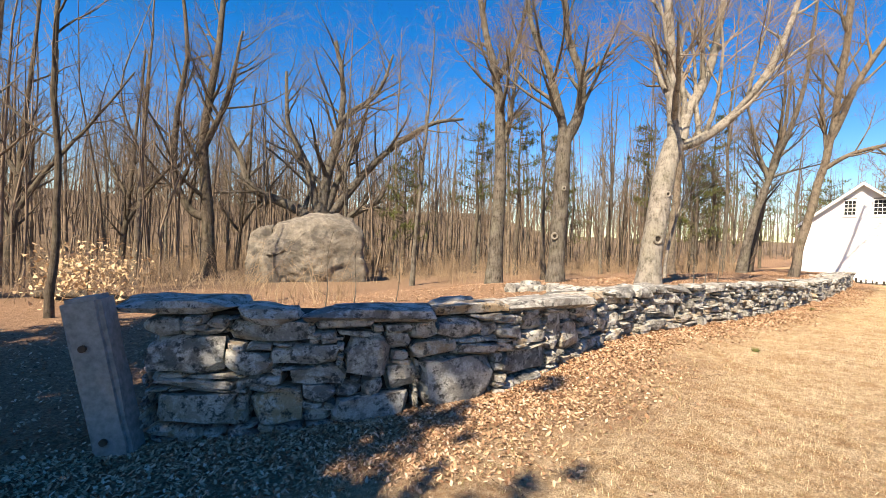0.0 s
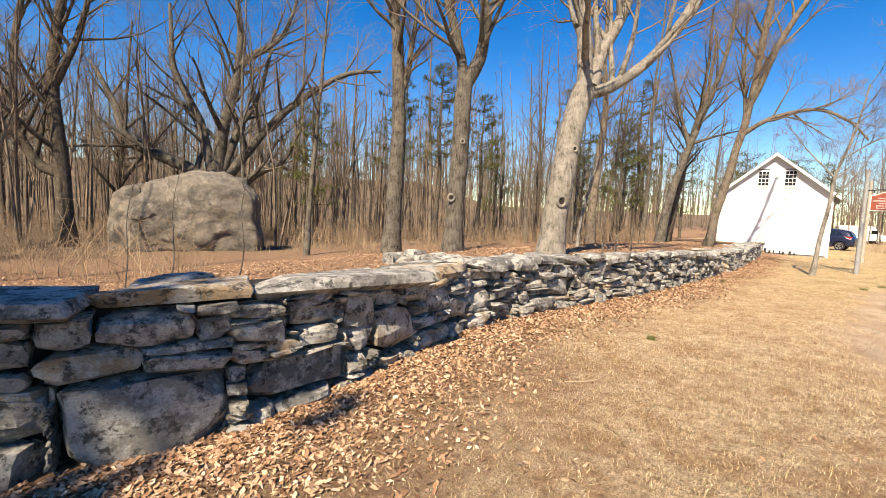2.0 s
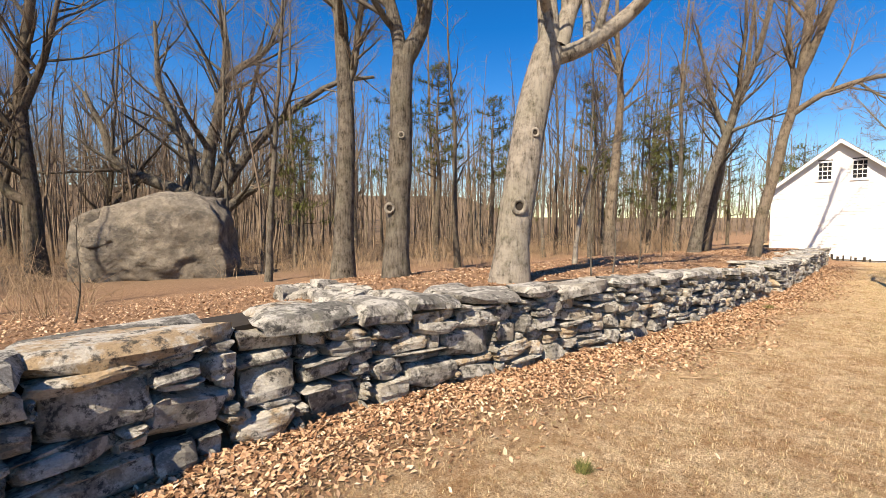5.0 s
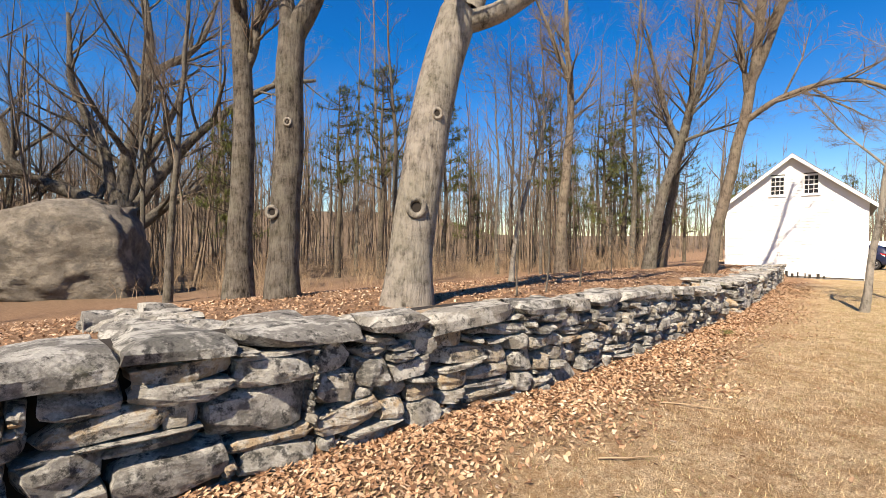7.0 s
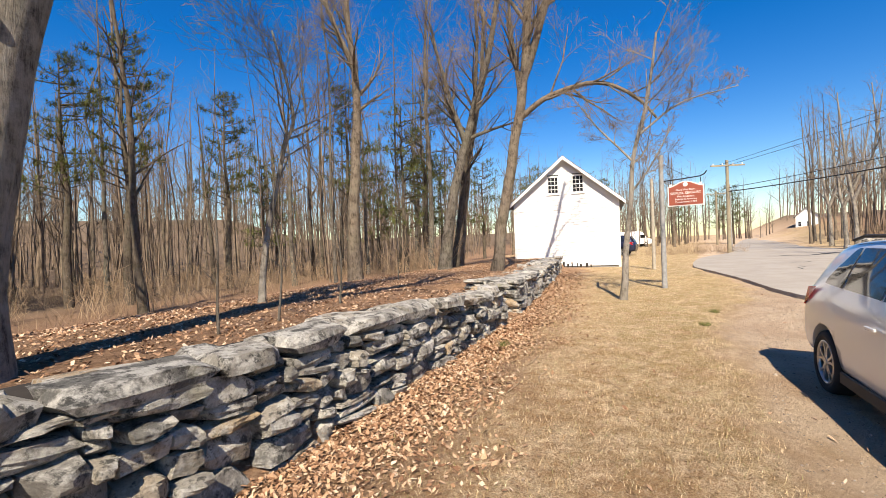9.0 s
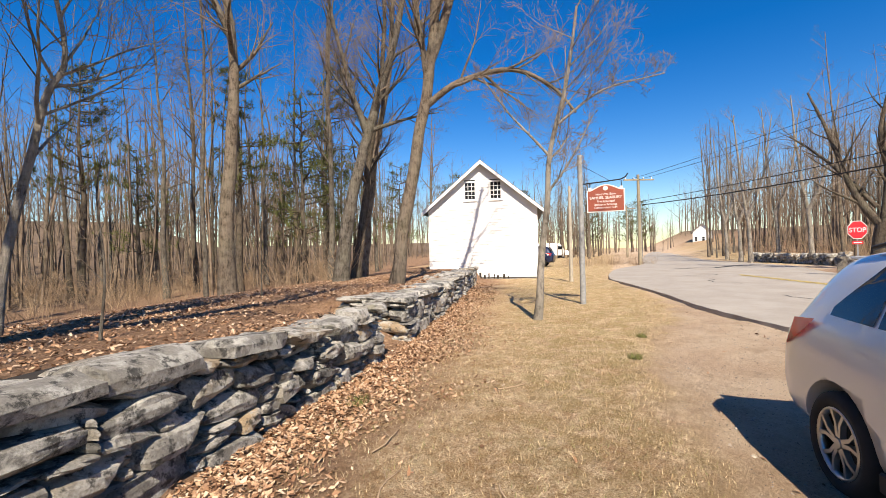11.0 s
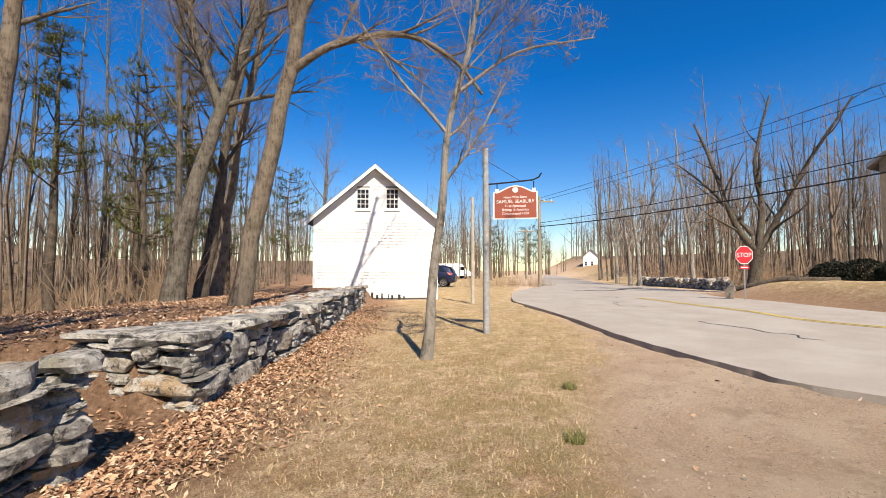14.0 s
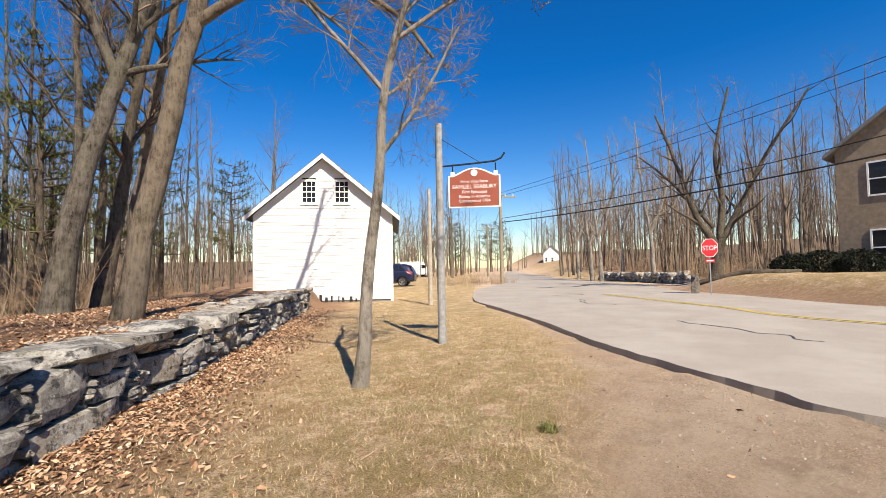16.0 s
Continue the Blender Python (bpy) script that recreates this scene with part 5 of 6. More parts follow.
utility_pole(44.5, 25.9, 7.6, 0.16, True, "wooden utility pole with a crossarm")
utility_pole(47.1, 27.2, 5.9, 0.13, False, "pale bare wooden pole by the road", POST_GREY)
utility_pole(70.3, 41.6, 7.6, 0.16, True, "far wooden utility pole with a crossarm")
utility_pole(25.4, 18.85, 4.3, 0.085, False, "thin pale wooden post in the grass", plain("pale_post", (0.45, 0.40, 0.32), 0.9, 0, 0.4, 9.0))


def wire(a, b, sag, r, label):
    line = [Vector(a).lerp(Vector(b), t / 14) - Vector((0, 0, sag * 4 * (t / 14) * (1 - t / 14))) for t in range(15)]
    out = ([], [])
    tube(out, line, [r] * 15, 5)
    ob = mesh_ob("overhead_wire", *out, BLACK_IRON)
    return tagged(ob, label, "overhead wire")


for (a, b, sag, r) in (((44.5, 25.9, 4.9), (30.0, -8.0, 6.6), 0.7, 0.035), ((44.5, 25.9, 5.2), (30.0, -8.0, 7.4), 0.6, 0.022), ((44.5, 25.9, 7.0), (30.0, -8.0, 10.0), 0.5, 0.014), ((44.1, 26.2, 7.1), (29.6, -8.0, 10.6), 0.5, 0.014), ((44.5, 25.9, 6.1), (70.3, 41.6, 6.1), 0.5, 0.02)):
    wire(a, b, sag, r, "black overhead wire strung along the road")

# ---- houses ----
CLAY = plain("brown_wood_siding", (0.30, 0.235, 0.165), 0.9, 0, 0.35, 5.0)


def small_house(name, m, w, d, h, rise, wall, label, wins):
    ob = empty(name, m, label, "house")
    slab((0, 0, -1), (w, d, h), wall, "wall", ob)
    for y in (0.0, d - 0.1):
        bm = bmesh.new()
        for yy in (y, y + 0.1):
            bm.faces.new([bm.verts.new(p) for p in ((0, yy, h), (w, yy, h), (w / 2, yy, h + rise))])
        bmesh.ops.bridge_loops(bm, edges=bm.edges[:])
        part("gable", bm, wall, ob)
    for sgn in (0, 1):
        bm = bmesh.new()
        xo, zo = (-0.4 if not sgn else w + 0.4), h - 0.4 * rise / (w / 2)
        for y in (-0.4, d + 0.4):
            bm.faces.new([bm.verts.new(p) for p in ((xo, y, zo), (w / 2, y, h + rise), (w / 2, y, h + rise + 0.2), (xo, y, zo + 0.2))])
        bmesh.ops.bridge_loops(bm, edges=bm.edges[:])
        part("roof", bm, SHINGLE, ob)
    for face, a, z0, ww, wh in wins:
        win = new("window")
        win.parent = ob
        if face == "front":
            win.matrix_basis = pose(a, -0.02, z0)
        else:
            win.matrix_basis = pose(-0.02, a, z0, 0, 0, -90)
        slab((0.06, 0.0, 0.06), (ww - 0.06, 0.015, wh - 0.06), GLASS, "pane", win)
        for p, q in (((0, -0.04, 0), (0.08, 0.015, wh)), ((ww - 0.08, -0.04, 0), (ww, 0.015, wh)), ((0.08, -0.04, 0), (ww - 0.08, 0.015, 0.08)), ((0.08, -0.04, wh - 0.08), (ww - 0.08, 0.015, wh)), ((0.08, -0.03, wh / 2 - 0.03), (ww - 0.08, 0.012, wh / 2 + 0.03))):
            slab(p, q, TRIM, "frame", win)
    return ob


small_house("house", pose(40.3, 5.98, 0.5, 0, 0, -112) @ Matrix.Diagonal((0.92, 0.92, 0.92, 1)), 9.0, 11.0, 6.4, 3.4, CLAY, "large brown-sided house behind a hedge", [("front", 1.2, 4.0, 1.1, 1.7), ("front", 4.5, 4.0, 1.1, 1.7), ("front", 1.2, 0.6, 1.1, 1.8), ("side", 3.0, 4.0, 1.0, 1.6)])
small_house("house", pose(129.0, 57.2, land(129.0, 57.2), 0, 0, -70), 4.2, 4.0, 3.6, 2.0, WHITE, "far small white house among trees", [("front", 0.4, 1.2, 0.7, 1.2), ("front", 2.0, 1.2, 0.7, 1.2)])

# ---- car ----
SILVER, cnt, cb = material("silver_car_paint", 0.28, 0.0, 0.5)
cb.inputs["Base Color"].default_value = (0.74, 0.735, 0.72, 1)
cb.inputs["Metallic"].default_value = 0.2
cb.inputs["Coat Weight"].default_value = 0.8
RUBBER = plain("tyre_rubber", (0.025, 0.025, 0.025), 0.85)
BLACKPLASTIC = plain("black_plastic_trim", (0.03, 0.03, 0.03), 0.6)
ALLOY = plain("alloy_wheel", (0.52, 0.51, 0.50), 0.3, 0.85, 0.1)
LAMP_RED = plain("red_tail_lamp", (0.62, 0.012, 0.018), 0.15, 0, 0.1, 6, 0.7)
CARGLASS, _, cgb = material("tinted_car_glass", 0.04, 0, 0.8)
cgb.inputs["Base Color"].default_value = (0.012, 0.014, 0.016, 1)


def loft(rings, closed=True):
    """A skin over rings of points of equal number."""
    v, f, n = [], [], len(rings[0])
    for ring in rings:
        v += [tuple(p) for p in ring]
    for i in range(len(rings) - 1):
        for k in range(n - (0 if closed else 1)):
            k2 = (k + 1) % n
            f.append((i * n + k, (i + 1) * n + k, (i + 1) * n + k2, i * n + k2))
    f += [tuple(reversed(range(n))), tuple((len(rings) - 1) * n + k for k in range(n))]
    return v, f


def wheel(parent, x, y, out_):
    hub = new("wheel")
    hub.parent = parent
    hub.location = (x, y, 0.345)
    bm = bmesh.new()
    prof = [(0.235, -0.1), (0.30, -0.115), (0.338, -0.09), (0.345, -0.05), (0.345, 0.05), (0.338, 0.09), (0.30, 0.115), (0.235, 0.1)]
    rings = [[Vector((r * math.cos(a), w, r * math.sin(a))) for r, w in prof] for a in [2 * math.pi * k / 36 for k in range(36)]]
    vs = [[bm.verts.new(p) for p in ring] for ring in rings]
    for i in range(36):
        for k in range(8):
            bm.faces.new((vs[i][k], vs[(i + 1) % 36][k], vs[(i + 1) % 36][(k + 1) % 8], vs[i][(k + 1) % 8]))
    bmesh.ops.recalc_face_normals(bm, faces=bm.faces[:])
    part("tyre", bm, RUBBER, hub, smooth=True)
    bm = cyl_bm(0.236, 0.236, 0.02, pose(0, -0.02 * out_, 0, 90, 0, 0), 36)
    part("brake_well", bm, BLACKPLASTIC, hub)
    bm = bmesh.new()
    rim = [[Vector((r * math.cos(a), w * out_, r * math.sin(a))) for r, w in ((0.238, 0.10), (0.222, 0.108), (0.212, 0.06), (0.24, 0.04))] for a in [2 * math.pi * k / 36 for k in range(36)]]
    vs = [[bm.verts.new(p) for p in ring] for ring in rim]
    for i in range(36):
        for k in range(4):
            bm.faces.new((vs[i][k], vs[(i + 1) % 36][k], vs[(i + 1) % 36][(k + 1) % 4], vs[i][(k + 1) % 4]))
    bmesh.ops.recalc_face_normals(bm, faces=bm.faces[:])
    part("rim", bm, ALLOY, hub, smooth=True)
    for k in range(5):
        bm = bmesh.new()
        for sx in (-1, 1):
            a = radians(72 * k + 90)
            d, s = Vector((math.cos(a), 0, math.sin(a))), Vector((-math.sin(a), 0, math.cos(a)))
            pr = [d * 0.04 + s * 0.012 * sx, d * 0.13 + s * 0.022 * sx, d * 0.22 + s * 0.075 * sx]
            wd = [0.018, 0.016, 0.02]
            loop = []
            for p, w in zip(pr, wd):
                loop.append([p - s * w + Vector((0, 0.06 * out_, 0)), p + s * w + Vector((0, 0.06 * out_, 0)), p + s * w * 0.8 + Vector((0, 0.095 * out_, 0)), p - s * w * 0.8 + Vector((0, 0.095 * out_, 0))])
            v, f = loft(loop)
            bv = [bm.verts.new(p) for p in v]
            for q in f:
                bm.faces.new([bv[i] for i in q])
        bmesh.ops.recalc_face_normals(bm, faces=bm.faces[:])
        part("spoke", bm, ALLOY, hub)
    part("hub_cap", cyl_bm(0.045, 0.035, 0.04, pose(0, 0.06 * out_, 0, -90 * out_, 0, 0), 16), ALLOY, hub)


# x runs from tail (0) to nose (4.52), y to the car's left
def car_body():
    prof = [  # x, half width, sill z, shoulder z, glass foot half width, roof z, roof half width
        (0.00, 0.72, 0.50, 0.86, 0.62, 0.92, 0.55), (0.06, 0.82, 0.42, 0.95, 0.72, 1.02, 0.62), (0.16, 0.87, 0.34, 1.06, 0.78, 1.12, 0.66), (0.30, 0.895, 0.31, 1.10, 0.82, 1.36, 0.64),
        (0.46, 0.905, 0.30, 1.11, 0.84, 1.58, 0.60), (0.70, 0.912, 0.30, 1.10, 0.85, 1.64, 0.60), (1.10, 0.918, 0.27, 1.08, 0.86, 1.675, 0.61), (1.70, 0.92, 0.25, 1.06, 0.86, 1.685, 0.62), (2.30, 0.92, 0.25, 1.04, 0.86, 1.66, 0.61),
        (2.75, 0.92, 0.26, 1.02, 0.85, 1.55, 0.58), (3.15, 0.918, 0.28, 1.01, 0.83, 1.28, 0.62), (3.45, 0.91, 0.30, 1.0, 0.80, 1.07, 0.68), (3.85, 0.89, 0.30, 0.94, 0.76, 0.99, 0.62), (4.2, 0.84, 0.30, 0.86, 0.70, 0.90, 0.52), (4.42, 0.74, 0.34, 0.74, 0.60, 0.78, 0.42), (4.5, 0.62, 0.42, 0.62, 0.5, 0.66, 0.36)]
    rings = []
    for x, w, s, sh, gw, rz, rw in prof:
        half = [(w * 0.9, s), (w * 0.985, s + 0.1), (w, s + (sh - s) * 0.45), (w * 0.985, s + (sh - s) * 0.75), (w * 0.95, sh - 0.02), (gw, sh + 0.01), (gw * 0.55 + rw * 0.45, sh + (rz - sh) * 0.5), (rw, rz - 0.03), (rw * 0.85, rz), (rw * 0.4, rz + 0.012)]
        rings.append([Vector((x, y, z)) for y, z in half] + [Vector((x, -y, z)) for y, z in reversed(half)])
    return rings


def make_car(m, paint, label):
    car = empty("car", m, label, "car")
    rings = car_body()
    v, f = loft(rings)
    bm = bmesh.new()
    bv = [bm.verts.new(p) for p in v]
    for q in f:
        bm.faces.new([bv[i] for i in q])
    bmesh.ops.recalc_face_normals(bm, faces=bm.faces[:])
    body = part("body", bm, paint, car, smooth=True)
    sub = body.modifiers.new("round", "SUBSURF")
    sub.levels = sub.render_levels = 2
    # wheel wells are bored through the skin
    cutter_bm = bmesh.new()
    for wx in (0.93, 3.62):
        for side in (-1, 1):
            bmesh.ops.create_cone(cutter_bm, cap_ends=True, segments=32, radius1=0.41, radius2=0.41, depth=0.62, matrix=pose(wx, side * 0.86, 0.35, 90, 0, 0))
    cutter = part("cutter", cutter_bm, BLACKPLASTIC, car)
    boo = body.modifiers.new("wells", "BOOLEAN")
    boo.operation, boo.object, boo.solver = "DIFFERENCE", cutter, "EXACT"
    bpy.context.view_layer.update()
    done = bpy.data.meshes.new_from_object(body.evaluated_get(bpy.context.evaluated_depsgraph_get()))
    body.modifiers.clear()
    body.data = done
    bpy.data.objects.remove(cutter)
    # window band, set a little proud of the skin
    for side in (-1, 1):
        for name, x0, x1 in (("rear_quarter_glass", 0.74, 1.2), ("rear_door_glass", 1.24, 2.0), ("front_door_glass", 2.04, 2.86)):
            g = bmesh.new()
            grid = []
            for i in range(7):
                x = x0 + (x1 - x0) * i / 6
                k = max(j for j in range(len(rings)) if rings[j][0].x <= x)
                k = min(k, len(rings) - 2)
                t = (x - rings[k][0].x) / (rings[k + 1][0].x - rings[k][0].x)
                lo, mid, hi = (rings[k][j].lerp(rings[k + 1][j], t) for j in (5, 6, 7))
                trim = 0.0
                if name == "rear_quarter_glass":
                    trim = max(0.0, (0.34 - (x - x0)) / 0.34) * 0.85
                if name == "front_door_glass":
                    trim = max(0.0, ((x - x0) - 0.52) / 0.3) * 0.55
                col = []
                for u in (0.16, 0.4, 0.65, 0.9):
                    u = 0.16 + (u - 0.16) * (1 - trim)
                    p = lo.lerp(mid, u * 2) if u < 0.5 else mid.lerp(hi, u * 2 - 1)
                    col.append(g.verts.new((p.x, side * (p.y + 0.006), p.z)))
                grid.append(col)
            for i in range(6):
                for k in range(3):
                    q = (grid[i][k], grid[i + 1][k], grid[i + 1][k + 1], grid[i][k + 1])
                    if (q[2].co - q[1].co).length + (q[3].co - q[0].co).length > 0.002:
                        g.faces.new(q if side > 0 else tuple(reversed(q)))
            part(name, g, CARGLASS, car, smooth=True)
        # tail lamp wrapping the corner
        g = bmesh.new()
        lamp = [(0.12, 0.60, 1.03), (0.18, 0.77, 1.07), (0.34, 0.845, 1.10), (0.66, 0.862, 1.13)]
        low = [(0.08, 0.64, 0.86), (0.13, 0.80, 0.86), (0.26, 0.872, 0.90), (0.48, 0.885, 1.0)]
        a = [g.verts.new((x - 0.012, side * (y + 0.012), z + 0.02)) for x, y, z in lamp]
        b = [g.verts.new((x - 0.012, side * (y + 0.012), z)) for x, y, z in low]
        for i in range(3):
            q = (b[i], b[i + 1], a[i + 1], a[i])
            g.faces.new(q if side > 0 else tuple(reversed(q)))
        bmesh.ops.solidify(g, geom=g.faces[:], thickness=0.03)
        part("tail_lamp", g, LAMP_RED, car, "red wrap-round tail lamp", smooth=False)
        slab((1.36, side * 0.905 - 0.015, 0.24), (3.2, side * 0.905 + 0.015, 0.36), BLACKPLASTIC, "sill_trim", car, bevel=0.01)
        out = ([], [])
        tube(out, [Vector((0.75, side * 0.56, 1.665)), Vector((1.0, side * 0.56, 1.71)), Vector((2.2, side * 0.56, 1.715)), Vector((2.5, side * 0.55, 1.66))], [0.018] * 4, 6)
        mesh_ob("roof_rail", *out, BLACKPLASTIC, car)
        slab((1.95, side * 0.925 - 0.012, 0.90), (2.13, side * 0.925 + 0.012, 0.93), paint, "door_handle", car, bevel=0.006)
        for wx in (0.93, 3.62):
            wheel(car, wx, side * 0.80, side)
    g = bmesh.new()
    rows = [(0.15, 1.16, 0.60), (0.28, 1.36, 0.56), (0.40, 1.53, 0.52)]
    prev = None
    for x, z, w in rows:
        cur = [g.verts.new((x - 0.018, y, z)) for y in (-w, -w / 2, 0, w / 2, w)]
        if prev:
            for i in range(4):
                g.faces.new((prev[i + 1], prev[i], cur[i], cur[i + 1]))
        prev = cur
    part("rear_glass", g, CARGLASS, car)
    part("spoiler", box_bm(0.22, 1.0, 0.03, pose(0.46, 0, 1.565, 0, 4, 0), 0.012), paint, car)
    part("bumper", box_bm(0.2, 1.5, 0.2, Matrix.Translation((0.16, 0, 0.36)), 0.05), BLACKPLASTIC, car)
    return car


CAR_D = Vector((-0.79, -0.613, 0))
CAR_YAW = math.degrees(math.atan2(CAR_D.y, CAR_D.x))
side_off = Vector((0.613, -0.79, 0))
tail = Vector((12.36, 7.34, 0)) - CAR_D * 0.93 + side_off * 0.80
make_car(pose(tail.x, tail.y, -0.15, 0, 0, CAR_YAW) @ Matrix.Diagonal((0.96, 0.96, 0.94, 1)), SILVER, "silver compact crossover parked on the gravel shoulder")

NAVY = plain("dark_blue_car_paint", (0.015, 0.02, 0.05), 0.25, 0.2, 0.1, 4, 0.6)
make_car(pose(39.5, 30.67, land(39.5, 30.67), 0, 0, 120), NAVY, "dark blue car parked beyond the barn")


def make_van(m):
    van = empty("van", m, "far white panel van parked on the grass", "van")
    prof = [(0.0, 0.5, 2.2), (0.05, 0.42, 2.35), (3.4, 0.42, 2.4), (3.9, 0.42, 2.2), (4.5, 0.42, 1.35), (5.2, 0.45, 1.15), (5.3, 0.5, 0.9)]
    rings = [[Vector((x, s * 0.95, z)) for s, z in ((-1, lo), (-1.0, lo + (hi - lo) * 0.6), (-0.85, hi), (0.85, hi), (1.0, lo + (hi - lo) * 0.6), (1, lo))] for x, lo, hi in prof]
    v, f = loft(rings)
    mesh_ob("body", v, f, WHITE, van)
    for s in (-1, 1):
        slab((3.45, s * 0.955 - 0.01, 1.35), (4.15, s * 0.955 + 0.01, 1.85), CARGLASS, "door_glass", van)
        for wx in (0.95, 4.3):
            wheel(van, wx, s * 0.85, s)
    return van


make_van(pose(64.6, 54.0, land(64.6, 54.0), 0, 0, -30))

# ---- hedge, far wall, bank clutter ----
HEDGE = plain("dark_hedge_leaves", (0.02, 0.024, 0.014), 0.8, 0, 0.5, 5.0, 0.2)
hn = np.random.default_rng(8)
for cx, cy, w, h in ((39.0, 7.83, 1.2, 1.1), (39.3, 6.73, 1.3, 1.25), (39.0, 5.5, 1.3, 1.2)):
    n = 5200
    p = hn.normal(0, 1, (n, 3))
    p /= np.linalg.norm(p, axis=1)[:, None]
    p *= (hn.uniform(0.55, 1.0, n) ** 0.4)[:, None] * (w * 0.62, w * 0.75, h * 0.62)
    p += (cx, cy, land(cx, cy) + h * 0.55)
    t, s2 = hn.normal(0, 0.05, (n, 3)), hn.normal(0, 0.03, (n, 3))
    v = np.stack([p - s2, p + s2, p + t], 1).reshape(-1, 3)
    shrub = empty("shrub", Matrix(), "dark evergreen shrub clipped beside the house", "shrub", "house shrubs")
    fast_mesh("foliage", v, np.arange(len(v)).reshape(-1, 3), HEDGE, shrub, False)
    stems = []
    for k in range(6):
        add_tube(stems, [Vector((cx, cy, land(cx, cy) - 0.05)), Vector((cx + hn.normal(0, 0.3), cy + hn.normal(0, 0.3), land(cx, cy) + h * 0.8))], [0.03, 0.01], 4)
    fast_mesh("stems", *skin(stems), BARK_DARK, shrub)
far_wall = empty("stone_wall", Matrix(), "far low pale stone wall at the wood's edge", "stone wall")
frng = random.Random(6)
for i in range(120):
    t = (i // 3) / 40
    x, y = 52.9 - 8.8 * t, 20.6 - 8.0 * t
    w = frng.uniform(0.35, 0.7)
    ob = new("stone", frng.choice(STONES))
    ob.parent = far_wall
    ob.matrix_world = pose(x + frng.uniform(-0.2, 0.2), y + frng.uniform(-0.2, 0.2), land(x, y) + 0.12 + 0.24 * (i % 3), 0, frng.uniform(-8, 8), frng.uniform(0, 360)) @ Matrix.Diagonal((w, 0.4, 0.28, 1))
tagged(mesh_ob("fallen_log", *(lambda o: (tube(o, [Vector((-13.5, 11.6, land(-13.5, 11.6) + 0.15)), Vector((-11.6, 10.9, land(-11.6, 10.9) + 0.22)), Vector((-9.5, 10.4, land(-9.5, 10.4) + 0.1))], [0.14, 0.13, 0.09], 10), o)[1])(([], [])), BARK_DARK, smooth=True), "dark fallen log lying among brush", "log")
out = ([], [])
tube(out, [Vector((37.4, 11.5, land(37.4, 11.5) + 0.12)), Vector((37.2, 9.6, land(37.2, 9.6) + 0.14)), Vector((37.1, 7.6, land(37.1, 7.6) + 0.12))], [0.13, 0.13, 0.12], 10)
tagged(mesh_ob("landscape_timber", *out, BARK_DARK, smooth=True), "dark weathered timber edging the bank", "timber")
# young beech that keeps its pale leaves
beech = bare_tree("beech_sapling", on_land(-10.8, 10.0), [([(0, 0, 0), (0.05, 0, 0.6), (0.1, 0, 1.2), (0.1, 0, 1.9)], 0.025, 0.006)], BARK, "young beech still holding pale tan leaves", 95, kids=(0, 14, 5, 0, 0), last=2, start=0.15, reach=0.85)
bl_n = 1500
pb = hn.normal(0, 1, (bl_n, 3)) * (0.6, 0.6, 0.42) + (0.1, 0, 1.05)
tb, sb = hn.normal(0, 0.05, (bl_n, 3)), hn.normal(0, 0.03, (bl_n, 3))
PALE_LEAF = plain("pale_beech_leaf", (0.62, 0.44, 0.26), 0.8, 0, 0.3, 20)
fast_mesh("leaves", np.stack([pb - sb, pb + sb, pb + tb], 1).reshape(-1, 3), np.arange(bl_n * 3).reshape(-1, 3), PALE_LEAF, beech, False)


# ---- fallen leaves and dry grass ----
def leaf_material(name, stops):
    m, nt, b = material(name, 0.8, 0, 0.25)
    c = ramp(nt, island_random(nt), stops)
    c = mix(nt, 0.35, c, ramp(nt, tex(nt, "noise", 90, 3), [(0.3, grey(0.35)), (0.7, grey(1.0))]), "MULTIPLY")
    nt.links.new(c, b.inputs["Base Color"])
    return m


LEAF = leaf_material("fallen_leaf", [(0.0, (0.11, 0.055, 0.03)), (0.25, (0.27, 0.145, 0.08)), (0.5, (0.40, 0.24, 0.14)), (0.8, (0.52, 0.345, 0.215)), (1.0, (0.66, 0.51, 0.37))])
BLADE = leaf_material("dry_grass_blade", [(0.0, (0.34, 0.22, 0.11)), (0.4, (0.60, 0.44, 0.25)), (0.8, (0.78, 0.63, 0.42)), (0.93, (0.30, 0.28, 0.10)), (1.0, (0.18, 0.22, 0.06))])
lrng = np.random.default_rng(5)


def leaves(name, spots, size, mat, label, category):
    """Small folded leaves lying on the ground."""
    n = len(spots)
    a, s = lrng.uniform(0, 6.28, n), lrng.uniform(0.45, 1.35, n) * size
    lift, tilt = lrng.uniform(-0.1, 0.55, n), lrng.normal(0, 0.42, (n, 2))
    v = np.empty((n, 4, 3))
    for k, (u, w, h) in enumerate(((-1, 0.1, 0.1), (0.15, -0.6, 0.0), (1, -0.15, 0.1), (-0.2, 0.5, 0.0))):
        du, dw = s * u, s * w
        v[:, k, 0] = spots[:, 0] + du * np.cos(a) - dw * np.sin(a)
        v[:, k, 1] = spots[:, 1] + du * np.sin(a) + dw * np.cos(a)
        v[:, k, 2] = spots[:, 2] + 0.012 + s * lift * abs(w) + s * 0.35 * lift * (k == 2) + du * tilt[:, 0] + dw * tilt[:, 1]
    idx = np.arange(n)[:, None] * 4
    f = np.concatenate([idx + [0, 1, 2], idx + [0, 2, 3]])
    ob = mesh_ob(name, v.reshape(-1, 3).tolist(), f.tolist(), mat)
    return tagged(ob, label, category, kind="stuff")


GXA, GYA = np.array(gx), np.array(gy)
GRID = {"z": np.array(gv_z), "d": np.array(gd), "dirt": np.array(masks["dirt"])}


